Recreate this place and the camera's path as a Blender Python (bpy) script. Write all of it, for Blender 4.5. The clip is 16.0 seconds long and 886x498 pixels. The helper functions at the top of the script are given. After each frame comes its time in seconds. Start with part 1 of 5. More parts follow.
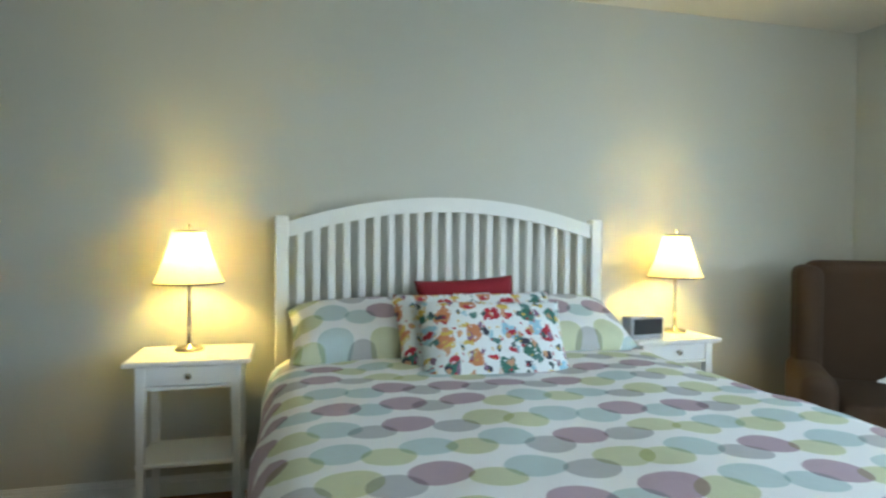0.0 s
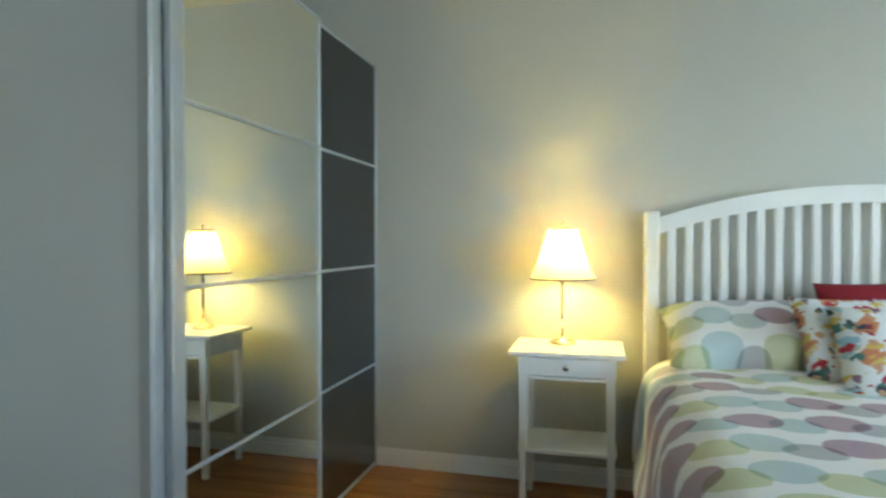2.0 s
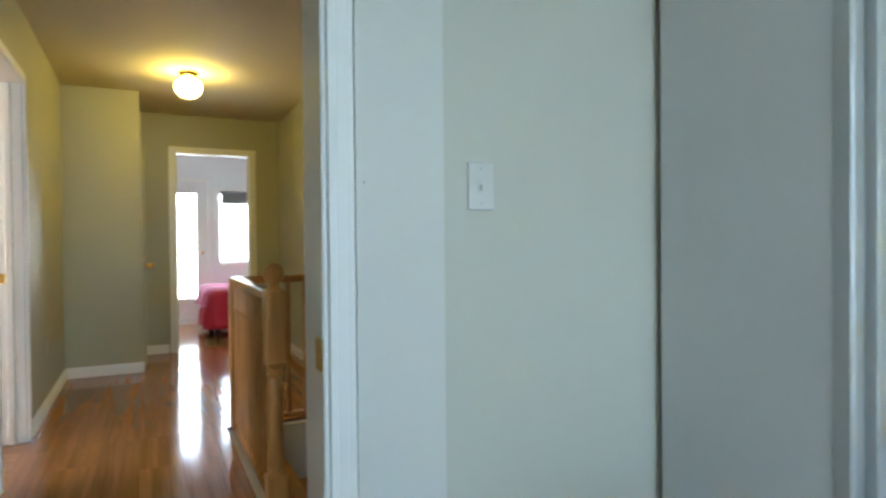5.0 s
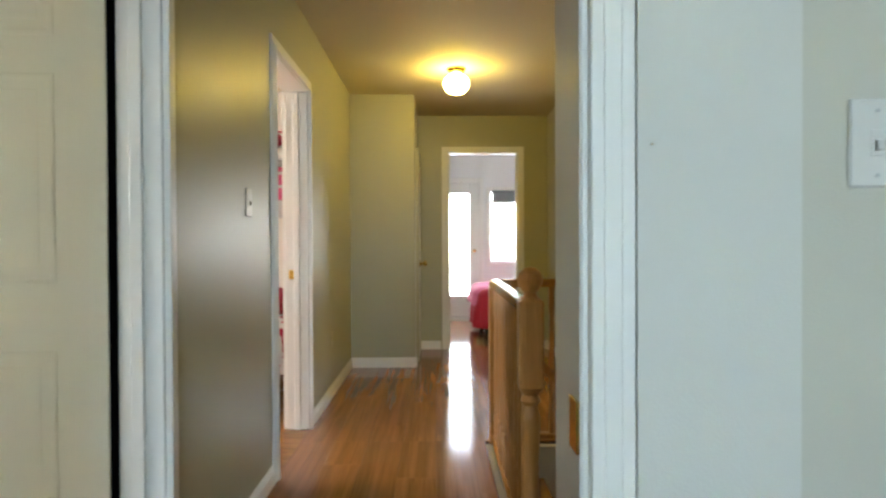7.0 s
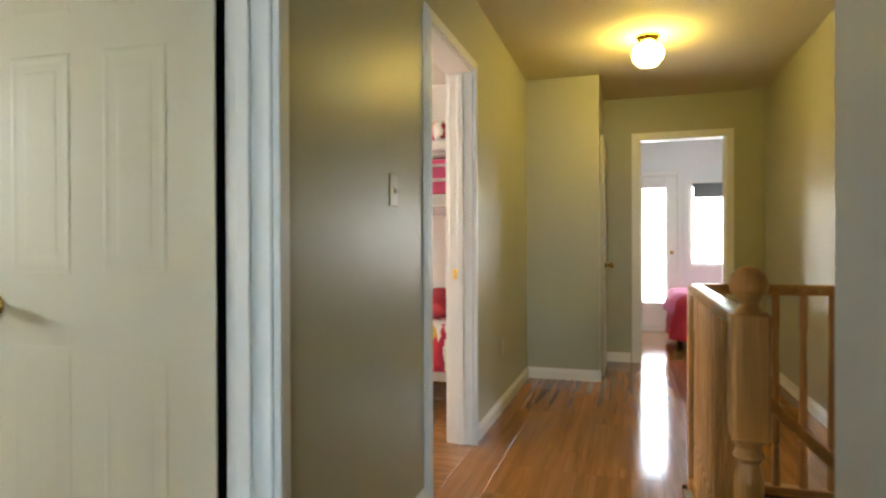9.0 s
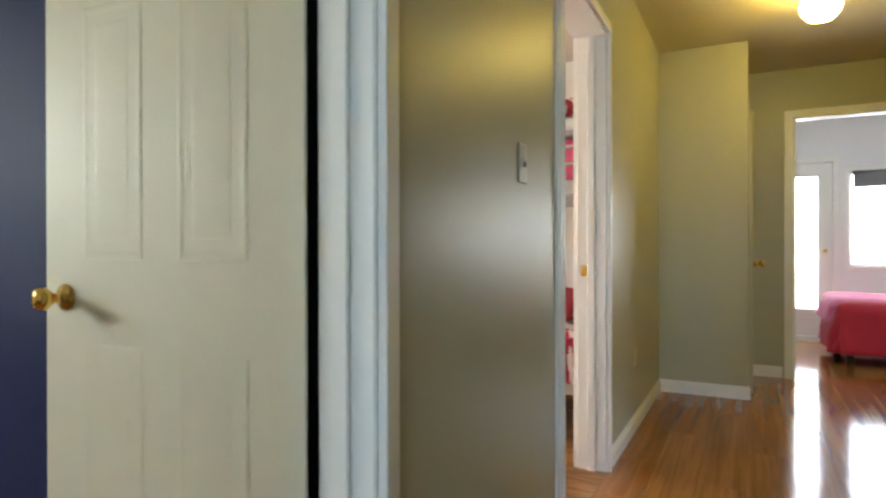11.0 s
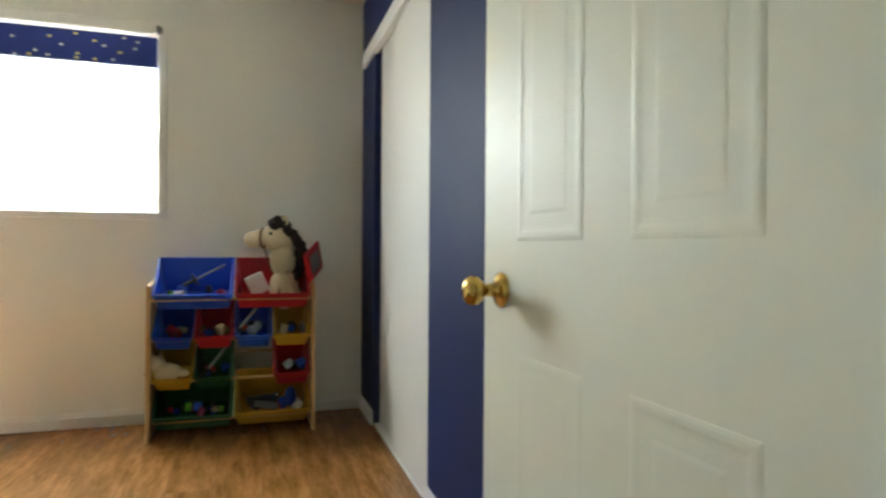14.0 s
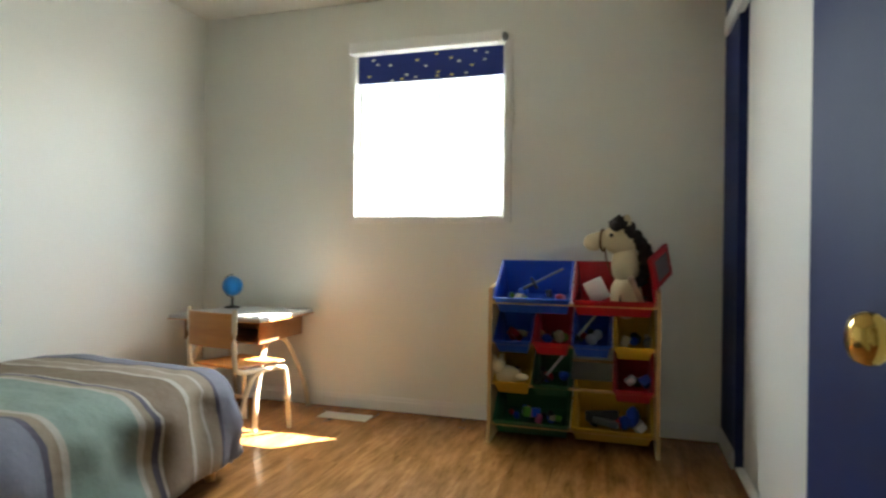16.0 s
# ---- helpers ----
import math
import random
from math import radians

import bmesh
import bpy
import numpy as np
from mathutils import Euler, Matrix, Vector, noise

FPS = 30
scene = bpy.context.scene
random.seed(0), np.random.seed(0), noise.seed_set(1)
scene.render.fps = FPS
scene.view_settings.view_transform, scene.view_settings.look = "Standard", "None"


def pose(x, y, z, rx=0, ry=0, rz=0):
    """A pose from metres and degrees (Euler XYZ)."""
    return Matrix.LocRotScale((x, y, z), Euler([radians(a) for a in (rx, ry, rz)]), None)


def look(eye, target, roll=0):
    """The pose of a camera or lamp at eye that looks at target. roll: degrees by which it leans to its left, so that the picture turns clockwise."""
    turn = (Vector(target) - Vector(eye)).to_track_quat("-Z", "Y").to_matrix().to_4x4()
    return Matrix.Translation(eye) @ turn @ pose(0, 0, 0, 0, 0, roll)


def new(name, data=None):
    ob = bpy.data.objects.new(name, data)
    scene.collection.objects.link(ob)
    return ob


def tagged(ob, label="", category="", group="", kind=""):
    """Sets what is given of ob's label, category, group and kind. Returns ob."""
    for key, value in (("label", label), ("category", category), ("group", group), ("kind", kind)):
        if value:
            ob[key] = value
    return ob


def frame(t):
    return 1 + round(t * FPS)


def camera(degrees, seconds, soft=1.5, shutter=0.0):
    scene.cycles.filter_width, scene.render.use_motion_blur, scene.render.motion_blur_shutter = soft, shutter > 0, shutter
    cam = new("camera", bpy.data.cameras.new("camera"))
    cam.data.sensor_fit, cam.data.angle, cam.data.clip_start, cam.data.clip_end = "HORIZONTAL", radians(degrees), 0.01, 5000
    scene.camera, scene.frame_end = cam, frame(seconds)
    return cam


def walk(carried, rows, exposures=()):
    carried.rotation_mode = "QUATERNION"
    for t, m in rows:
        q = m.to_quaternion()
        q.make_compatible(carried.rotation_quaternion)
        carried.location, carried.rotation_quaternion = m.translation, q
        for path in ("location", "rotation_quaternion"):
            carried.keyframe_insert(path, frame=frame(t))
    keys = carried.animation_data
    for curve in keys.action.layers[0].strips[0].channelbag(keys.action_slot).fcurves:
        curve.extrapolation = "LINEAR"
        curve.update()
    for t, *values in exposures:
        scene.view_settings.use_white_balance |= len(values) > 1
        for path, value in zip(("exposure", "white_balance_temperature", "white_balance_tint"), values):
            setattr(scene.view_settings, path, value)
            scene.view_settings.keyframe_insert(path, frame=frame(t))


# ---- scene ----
cam = camera(73.2, 16.0, soft=2.4, shutter=0.4)
PATH = [
    (0, (-0.102, 0.067, 1.17), (0.397, 2.004, 1.127), 0.4),
    (0.5, (-0.196, 0.077, 1.171), (0.099, 2.054, 1.125), 0.5),
    (1, (-0.233, 0.106, 1.153), (-0.215, 2.105, 1.115), 0.2),
    (1.5, (-0.283, 0.116, 1.134), (-0.531, 2.101, 1.106), -0.0),
    (2, (-0.355, 0.111, 1.133), (-0.861, 2.046, 1.104), 0.0),
    (2.5, (-0.405, 0.08, 1.132), (-1.177, 1.925, 1.107), 0.0),
    (3, (-0.428, 0.039, 1.131), (-1.467, 1.748, 1.112), -0.0),
    (3.5, (-0.524, 0.044, 1.132), (-1.777, 1.604, 1.111), -0.0),
    (4, (-0.592, 0.049, 1.124), (-2.052, 1.416, 1.103), 0.1),
    (4.5, (-0.662, 0.065, 1.126), (-2.3, 1.213, 1.095), -0.4),
    (5, (-0.712, 0.074, 1.121), (-2.503, 0.963, 1.096), -0.5),
    (5.2, (-0.752, 0.087, 1.121), (-2.5869999999999997, 0.882, 1.096), -0.5),
    (7.5, (-1.302, 0.249, 1.127), (-3.296, 0.092, 1.107), -0.3),
    (8, (-1.414, 0.271, 1.115), (-3.388, -0.05, 1.099), -0.4),
    (8.5, (-1.526, 0.28, 1.102), (-3.469, -0.195, 1.09), -0.3),
    (10.8, (-1.955, 0.082, 1.051), (-3.748, -0.804, 1.044), -0.1),
    (11, (-1.98, 0.048, 1.048), (-3.757, -0.87, 1.042), -0.1),
    (11.5, (-2.045, -0.046, 1.043), (-3.731, -1.123, 1.04), -0.1),
    (12, (-2.125, -0.129, 1.046), (-3.672, -1.397, 1.039), 0.1),
    (12.5, (-2.184, -0.195, 1.05), (-3.578, -1.629, 1.037), 0.2),
    (13, (-2.293, -0.253, 1.045), (-3.448, -1.886, 1.037), 0.3),
    (13.5, (-2.34, -0.307, 1.035), (-3.239, -2.093, 1.024), 0.5),
    (14, (-2.398, -0.395, 1.007), (-2.999, -2.303, 1.003), 0.4),
    (14.5, (-2.431, -0.471, 1.003), (-2.734, -2.448, 0.998), 0.6),
    (15, (-2.45, -0.562, 1.024), (-2.458, -2.562, 1.005), 0.4),
    (15.5, (-2.507, -0.649, 1.024), (-2.201, -2.626, 1.01), 0.4),
    (16, (-2.535, -0.708, 1.018), (-1.958, -2.624, 1.007), 0.6),
]
EXPOSURE = [(0.0, 4.0, 6550, 10), (1.0, 4.1, 6550, 10), (2.0, 4.3, 6500, 10), (3.5, 4.55, 6250, 9), (5.2, 4.6, 6250, 9), (7.5, 4.7, 6900, 11), (8.5, 4.7, 6900, 11), (11.0, 4.65, 6650, 10),
            (12.5, 4.7, 6550, 10), (13.5, 4.8, 6450, 9), (15.0, 4.5, 6330, 9), (16.0, 4.4, 6260, 9)]
walk(cam, [(r[0], look(*r[1:])) for r in PATH], EXPOSURE)


# ---- light ----
SUN_DIR = Vector((-0.60, -0.58, 1.2)).normalized()
world = bpy.data.worlds.new("sky")
scene.world = world
world.use_nodes = True
wn = world.node_tree
sky = wn.nodes.new("ShaderNodeTexSky")
sky.sky_type = "NISHITA"
sky.sun_disc = False
sky.sun_elevation = math.asin(SUN_DIR.z)
sky.sun_rotation = math.atan2(SUN_DIR.x, SUN_DIR.y)
wn.links.new(sky.outputs[0], wn.nodes["Background"].inputs[0])
wn.nodes["Background"].inputs[1].default_value = 0.05


def lamp(name, kind, power, color, m, **kw):
    d = bpy.data.lights.new(name, kind)
    d.energy, d.color = power, color
    for k, v in kw.items():
        if k == "size":
            d.shape, d.size, d.size_y = "RECTANGLE", v[0], v[1]
        elif k == "radius":
            d.shadow_soft_size = v
        elif k == "angle":
            d.angle = v
    ob = new(name, d)
    ob.matrix_world = m
    return ob


lamp("sun", "SUN", 5.0, (1.0, 0.96, 0.90), look(SUN_DIR * 30, (0, 0, 0)), angle=radians(0.6))
# area lamps standing in for daylight; main bedroom and bunk windows are added, unseen
# two fill lights for the main bedroom, behind window openings never in view
lamp("daylight_fill_main_bedroom", "AREA", 0.87, (0.88, 0.96, 1.0), look((1.45, -0.72, 1.45), (1.45, 3, 1.2)), size=(1.7, 1.3))
lamp("daylight_fill_main_bedroom_east", "AREA", 2.93, (0.52, 0.77, 1.0), look((3.41, 0.35, 1.45), (0, 0.35, 1.1)), size=(1.5, 1.3))
lamp("daylight_kids_room", "AREA", 2.0, (0.90, 1.0, 0.97), look((-1.385, -4.47, 1.80), (-1.385, -3.38, 0.50)), size=(0.92, 0.8))
lamp("daylight_end_door", "AREA", 2.78, (0.85, 0.94, 1.0), look((-9.98, 0.58, 1.1), (0, 0.58, 1.0)), size=(0.8, 1.9))
lamp("daylight_end_window", "AREA", 2.29, (0.85, 0.94, 1.0), look((-9.98, 1.5, 1.32), (0, 1.5, 1.2)), size=(1.2, 1.3))
# fill light for the bunk room, at an added window out of view
lamp("daylight_fill_bunk_room", "AREA", 1.80, (1.0, 0.97, 0.95), look((-4.6, -3.78, 1.5), (-4.6, 0, 1.2)), size=(1.3, 1.2))


# ---- materials ----
def base(name, rough=0.6, metal=0.0):
    m = bpy.data.materials.new(name)
    m.use_nodes = True
    b = m.node_tree.nodes["Principled BSDF"]
    b.inputs["Roughness"].default_value, b.inputs["Metallic"].default_value = rough, metal
    return m, m.node_tree, b


def mix_rgb(nt, fac, a, b, mode="MIX"):
    n = nt.nodes.new("ShaderNodeMix")
    n.data_type, n.blend_type = "RGBA", mode
    for sock, v in ((n.inputs[0], fac), (n.inputs[6], a), (n.inputs[7], b)):
        if hasattr(v, "links"):
            nt.links.new(v, sock)
        else:
            sock.default_value = v if isinstance(v, float) else (*v, 1)
    return n.outputs[2]


def coords(nt, scale=(1, 1, 1), rot=(0, 0, 0), where="Object", loc=(0, 0, 0)):
    t, m = nt.nodes.new("ShaderNodeTexCoord"), nt.nodes.new("ShaderNodeMapping")
    m.inputs["Scale"].default_value, m.inputs["Rotation"].default_value, m.inputs["Location"].default_value = scale, rot, loc
    nt.links.new(t.outputs[where], m.inputs[0])
    return m.outputs[0]


def noise_tex(nt, vec, scale, detail=3.0, rough=0.55):
    n = nt.nodes.new("ShaderNodeTexNoise")
    n.inputs["Scale"].default_value, n.inputs["Detail"].default_value, n.inputs["Roughness"].default_value = scale, detail, rough
    nt.links.new(vec, n.inputs["Vector"])
    return n.outputs["Fac"]


def ramp(nt, fac, stops, constant=False):
    r = nt.nodes.new("ShaderNodeValToRGB")
    if constant:
        r.color_ramp.interpolation = "CONSTANT"
    els = r.color_ramp.elements
    while len(els) < len(stops):
        els.new(0.5)
    for e, (p, c) in zip(els, stops):
        e.position, e.color = p, (*c, 1)
    nt.links.new(fac, r.inputs[0])
    return r.outputs[0]


def bump(nt, b, height, strength, dist=0.01):
    n = nt.nodes.new("ShaderNodeBump")
    n.inputs["Strength"].default_value, n.inputs["Distance"].default_value = strength, dist
    nt.links.new(height, n.inputs["Height"])
    nt.links.new(n.outputs[0], b.inputs["Normal"])


def math_node(nt, op, a, b=0.0):
    n = nt.nodes.new("ShaderNodeMath")
    n.operation = op
    for sock, v in ((n.inputs[0], a), (n.inputs[1], b)):
        if hasattr(v, "links"):
            nt.links.new(v, sock)
        else:
            sock.default_value = v
    return n.outputs[0]


def paint(name, col, rough=0.5, vary=0.06, relief=0.12, grain=220.0):
    m, nt, b = base(name, rough)
    v = coords(nt)
    big, small = noise_tex(nt, v, 1.3), noise_tex(nt, v, grain, 2.0)
    dark = tuple(c * (1 - vary) for c in col)
    nt.links.new(mix_rgb(nt, big, dark, col), b.inputs["Base Color"])
    nt.links.new(math_node(nt, "MULTIPLY_ADD", big, 0.12), b.inputs["Roughness"])
    b.inputs["Roughness"].links[0].from_node.inputs[2].default_value = rough - 0.06
    bump(nt, b, small, relief, 0.004)
    return m


def plain(name, col, rough=0.5, metal=0.0, relief=0.0):
    m, nt, b = base(name, rough, metal)
    v = coords(nt)
    n = noise_tex(nt, v, 14.0)
    nt.links.new(mix_rgb(nt, n, tuple(c * 0.86 for c in col), col), b.inputs["Base Color"])
    if relief:
        bump(nt, b, noise_tex(nt, v, 160.0), relief, 0.004)
    return m


def wood(name, dark, light, axis=0, rough=0.3, scale=1.0, per_piece=0.0):
    m, nt, b = base(name, rough)
    sc = [9 * scale] * 3
    sc[axis] = ((0.35, 1.5, 0.7)[axis] if per_piece else 0.7) * scale
    v = coords(nt, tuple(sc))
    info = nt.nodes.new("ShaderNodeObjectInfo")
    add = nt.nodes.new("ShaderNodeVectorMath")
    add.operation = "ADD"
    mul = math_node(nt, "MULTIPLY", info.outputs["Random"], 37.0)
    nt.links.new(v, add.inputs[0])
    nt.links.new(mul, add.inputs[1])
    n1, n2 = noise_tex(nt, add.outputs[0], 2.2, 3.0, 0.5), noise_tex(nt, add.outputs[0], 9.0, 3.0)
    both = math_node(nt, "ADD", math_node(nt, "MULTIPLY", n1, 0.65), math_node(nt, "MULTIPLY", n2, 0.35))
    c = mix_rgb(nt, ramp(nt, both, ((0.32, (0, 0, 0)), (0.68, (1, 1, 1)))), dark, light)
    if per_piece:
        c = mix_rgb(nt, math_node(nt, "MULTIPLY", info.outputs["Random"], per_piece), c, tuple(x * 0.8 for x in dark))
    nt.links.new(c, b.inputs["Base Color"])
    nt.links.new(math_node(nt, "MULTIPLY_ADD", n1, 0.05), b.inputs["Roughness"])
    b.inputs["Roughness"].links[0].from_node.inputs[2].default_value = rough - 0.025
    if not per_piece:
        bump(nt, b, n2, 0.012, 0.001)
    return m


def fabric(name, col, rough=0.9, weave=420.0):
    m, nt, b = base(name, rough)
    v = coords(nt)
    n = noise_tex(nt, v, 5.0, 4.0)
    nt.links.new(mix_rgb(nt, n, tuple(c * 0.75 for c in col), col), b.inputs["Base Color"])
    bump(nt, b, noise_tex(nt, v, weave, 2.0), 0.3, 0.004)
    return m


WALL_GREY = paint("grey_wall_paint", (0.53, 0.52, 0.445), 0.5)
WALL_HALL = paint("olive_beige_wall_paint", (0.41, 0.40, 0.28), 0.36)
WALL_HALL.node_tree.nodes["Principled BSDF"].inputs["Specular IOR Level"].default_value = 0.25
WALL_KIDS = paint("pale_grey_wall_paint", (0.79, 0.79, 0.73), 0.5)
WALL_BLUE = paint("navy_wall_paint", (0.009, 0.017, 0.085), 0.6)
WALL_BLUE.node_tree.nodes["Principled BSDF"].inputs["Specular IOR Level"].default_value = 0.22
# wall tone with the brighter light beside the doorway put into the colour
LIT_STRIP = paint("lit_strip_wall_paint", (0.62, 0.62, 0.575), 0.5)
WALL_PALE = paint("pale_blue_grey_wall_paint", (0.76, 0.78, 0.79), 0.6)
WALL_WHITE = paint("warm_white_wall_paint", (0.74, 0.70, 0.63), 0.6)
CEILING_HALL = paint("warm_yellow_ceiling_paint", (0.60, 0.53, 0.36), 0.8, relief=0.5, grain=90.0)
CEILING = paint("ceiling_paint", (0.70, 0.67, 0.58), 0.8, relief=0.5, grain=90.0)
TRIM = paint("white_trim_paint", (0.78, 0.78, 0.75), 0.35, 0.03, 0.04)
DOOR_PAINT = paint("cream_white_door_paint", (0.80, 0.79, 0.66), 0.5, 0.03, 0.06, 130.0)
WHITE_WOOD = paint("white_furniture_lacquer", (0.80, 0.79, 0.74), 0.35, 0.04, 0.04)
MELAMINE = paint("grey_melamine", (0.57, 0.58, 0.57), 0.45, 0.04, 0.03)
CLOSET_DOOR = paint("white_sliding_door", (0.68, 0.675, 0.64), 0.4, 0.03, 0.05)
BLACK_GLASS = plain("dark_grey_glass_panel", (0.022, 0.024, 0.024), 0.25)
ALU = plain("brushed_aluminium", (0.50, 0.52, 0.52), 0.55, 0.7)
STEEL = plain("silver_bunk_metal", (0.55, 0.55, 0.55), 0.35, 0.8)
NICKEL = plain("satin_nickel", (0.55, 0.50, 0.40), 0.25, 1.0)
BRASS = plain("polished_brass", (0.80, 0.55, 0.16), 0.12, 1.0)
OAK = wood("golden_oak", (0.33, 0.15, 0.038), (0.55, 0.28, 0.085), 2, 0.3)
OAK_X = wood("golden_oak_rail", (0.33, 0.15, 0.038), (0.55, 0.28, 0.085), 0, 0.25)
PINE = wood("pale_pine", (0.48, 0.28, 0.10), (0.62, 0.40, 0.17), 2, 0.45)
LAMINATE_X = wood("red_brown_laminate_x", (0.20, 0.074, 0.016), (0.42, 0.185, 0.052), 0, 0.115, 1.0, 0.3)
LAMINATE_Y = wood("red_brown_laminate_y", (0.165, 0.066, 0.016), (0.43, 0.205, 0.064), 1, 0.24, 1.0, 0.3)
GAP = plain("floor_joint", (0.03, 0.012, 0.005), 0.6)
BLACK = plain("black_plastic", (0.012, 0.012, 0.013), 0.35)
# matte black that stands in for shade in the door's hinge gap
GAP_SHADE = plain("hinge_gap_shade", (0.003, 0.003, 0.003), 1.0)
GAP_SHADE.node_tree.nodes["Principled BSDF"].inputs["Specular IOR Level"].default_value = 0.0
SWITCH = plain("white_switch_plastic", (0.64, 0.64, 0.61), 0.35)
CREAM_METAL = plain("cream_painted_steel", (0.70, 0.60, 0.42), 0.35)
SEAT_WOOD = wood("orange_plywood", (0.42, 0.16, 0.030), (0.54, 0.23, 0.050), 0, 0.4)
TRAY_WOOD = wood("dull_brown_plywood", (0.20, 0.095, 0.035), (0.30, 0.15, 0.06), 0, 0.45)
BROWN_WOOL = fabric("brown_upholstery", (0.062, 0.031, 0.013))
RED_CLOTH = fabric("dark_red_cloth", (0.30, 0.012, 0.022))
PINK_CLOTH = fabric("pink_cloth", (0.62, 0.09, 0.20))
WHITE_CLOTH = fabric("white_cloth", (0.78, 0.76, 0.72))
CRIMSON = fabric("crimson_bedspread", (0.40, 0.014, 0.035))
ROSE = fabric("rose_bedspread", (0.62, 0.15, 0.28))
CREAM_PLUSH = fabric("cream_plush", (0.66, 0.56, 0.36), 0.95, 250.0)
BROWN_PLUSH = fabric("brown_plush", (0.16, 0.075, 0.03), 0.95, 250.0)
BLACK_YARN = fabric("black_yarn", (0.02, 0.014, 0.012), 0.95, 250.0)
BIN_BLUE = plain("blue_plastic", (0.010, 0.075, 0.50), 0.35)
BIN_RED = plain("red_plastic", (0.42, 0.008, 0.016), 0.35)
BIN_GREEN = plain("green_plastic", (0.012, 0.10, 0.035), 0.4)
BIN_YELLOW = plain("yellow_plastic", (0.55, 0.33, 0.02), 0.4)
PLASTIC_WHITE = plain("white_plastic", (0.75, 0.75, 0.75), 0.4)
PLASTIC_SILVER = plain("silver_plastic", (0.42, 0.43, 0.44), 0.35)
PLASTIC_PINK = plain("pink_plastic", (0.62, 0.14, 0.28), 0.4)
PLASTIC_LIME = plain("lime_plastic", (0.20, 0.48, 0.04), 0.4)
PLASTIC_GREY = plain("grey_plastic", (0.16, 0.17, 0.18), 0.4)
GLOBE_BLUE = plain("globe_sea_blue", (0.012, 0.20, 0.55), 0.3)
DESK_TOP = plain("grey_laminate_desktop", (0.42, 0.40, 0.37), 0.3)
TAN_CARD = plain("tan_card", (0.36, 0.25, 0.17), 0.7)
PAPER = plain("paper", (0.78, 0.77, 0.74), 0.7)
VENT = plain("almond_vent_metal", (0.52, 0.49, 0.38), 0.35)


def glass_mat():
    m, nt, b = base("window_glass", 0.0)
    b.inputs["Transmission Weight"].default_value = 1.0
    b.inputs["IOR"].default_value = 1.0
    b.inputs["Specular IOR Level"].default_value = 0.3
    return m


GLASS = glass_mat()


def mirror_mat():
    m, nt, b = base("mirror_silver", 0.015, 1.0)
    b.inputs["Base Color"].default_value = (0.80, 0.83, 0.78, 1)
    return m


MIRROR = mirror_mat()


def shade_mat():
    m, nt, b = base("cream_lampshade", 0.9)
    v = coords(nt)
    tr = nt.nodes.new("ShaderNodeBsdfTranslucent")
    mx = nt.nodes.new("ShaderNodeMixShader")
    col = mix_rgb(nt, noise_tex(nt, v, 120.0), (0.80, 0.66, 0.42), (0.88, 0.76, 0.52))
    nt.links.new(col, b.inputs["Base Color"])
    nt.links.new(col, tr.inputs[0])
    mx.inputs[0].default_value = 0.25
    nt.links.new(b.outputs[0], mx.inputs[1])
    nt.links.new(tr.outputs[0], mx.inputs[2])
    nt.links.new(mx.outputs[0], nt.nodes["Material Output"].inputs[0])
    return m


SHADE = shade_mat()


def glow(name, col, strength):
    m, nt, b = base(name, 0.4)
    b.inputs["Base Color"].default_value = (0.9, 0.88, 0.8, 1)
    b.inputs["Emission Color"].default_value = (*col, 1)
    b.inputs["Emission Strength"].default_value = strength
    return m


GLOBE_LIGHT = glow("lit_opal_glass", (1.0, 0.75, 0.18), 3.0)


def ovals(nt, vec, scale, colours, radius, shift, loose=0.28):
    """A layer of printed ovals: the mask and the colour."""
    mp = nt.nodes.new("ShaderNodeMapping")
    mp.inputs["Scale"].default_value, mp.inputs["Location"].default_value = scale, shift
    nt.links.new(vec, mp.inputs[0])
    vo = nt.nodes.new("ShaderNodeTexVoronoi")
    vo.voronoi_dimensions = "2D"
    vo.inputs["Scale"].default_value, vo.inputs["Randomness"].default_value = 1.0, loose
    nt.links.new(mp.outputs[0], vo.inputs["Vector"])
    mask = math_node(nt, "LESS_THAN", vo.outputs["Distance"], radius)
    sep = nt.nodes.new("ShaderNodeSeparateColor")
    nt.links.new(vo.outputs["Color"], sep.inputs[0])
    n = len(colours)
    col = ramp(nt, sep.outputs[0], [(i / n, c) for i, c in enumerate(colours)], True)
    return mask, col


def duvet_mat():
    m, nt, b = base("oval_print_cotton", 0.85)
    v = coords(nt)
    mauve, grey, aqua, green = (0.40, 0.19, 0.28), (0.46, 0.46, 0.48), (0.50, 0.68, 0.68), (0.66, 0.70, 0.34)
    c = (0.84, 0.83, 0.81)
    for scale, cols, r, s in (((4.9, 5.6, 1), (mauve, aqua, green, mauve), 0.35, (0, 0, 0)), ((4.9, 5.6, 1), (grey, green, grey, aqua), 0.31, (0.5, 0.25, 0))):
        mask, col = ovals(nt, v, scale, cols, r, s, 0.14)
        soft = mix_rgb(nt, noise_tex(nt, v, 30.0), tuple(0.86 for _ in range(3)), (1.0, 1.0, 1.0))
        col = mix_rgb(nt, 1.0, col, soft, "MULTIPLY")
        layer = mix_rgb(nt, mask, (1.0, 1.0, 1.0), mix_rgb(nt, 0.72, (1.0, 1.0, 1.0), col))
        c = mix_rgb(nt, 1.0, c, layer, "MULTIPLY")
    nt.links.new(c, b.inputs["Base Color"])
    h = math_node(nt, "ADD", noise_tex(nt, v, 7.0, 4.0), math_node(nt, "MULTIPLY", noise_tex(nt, v, 500.0, 1.0), 0.03))
    bump(nt, b, h, 0.35, 0.02)
    return m


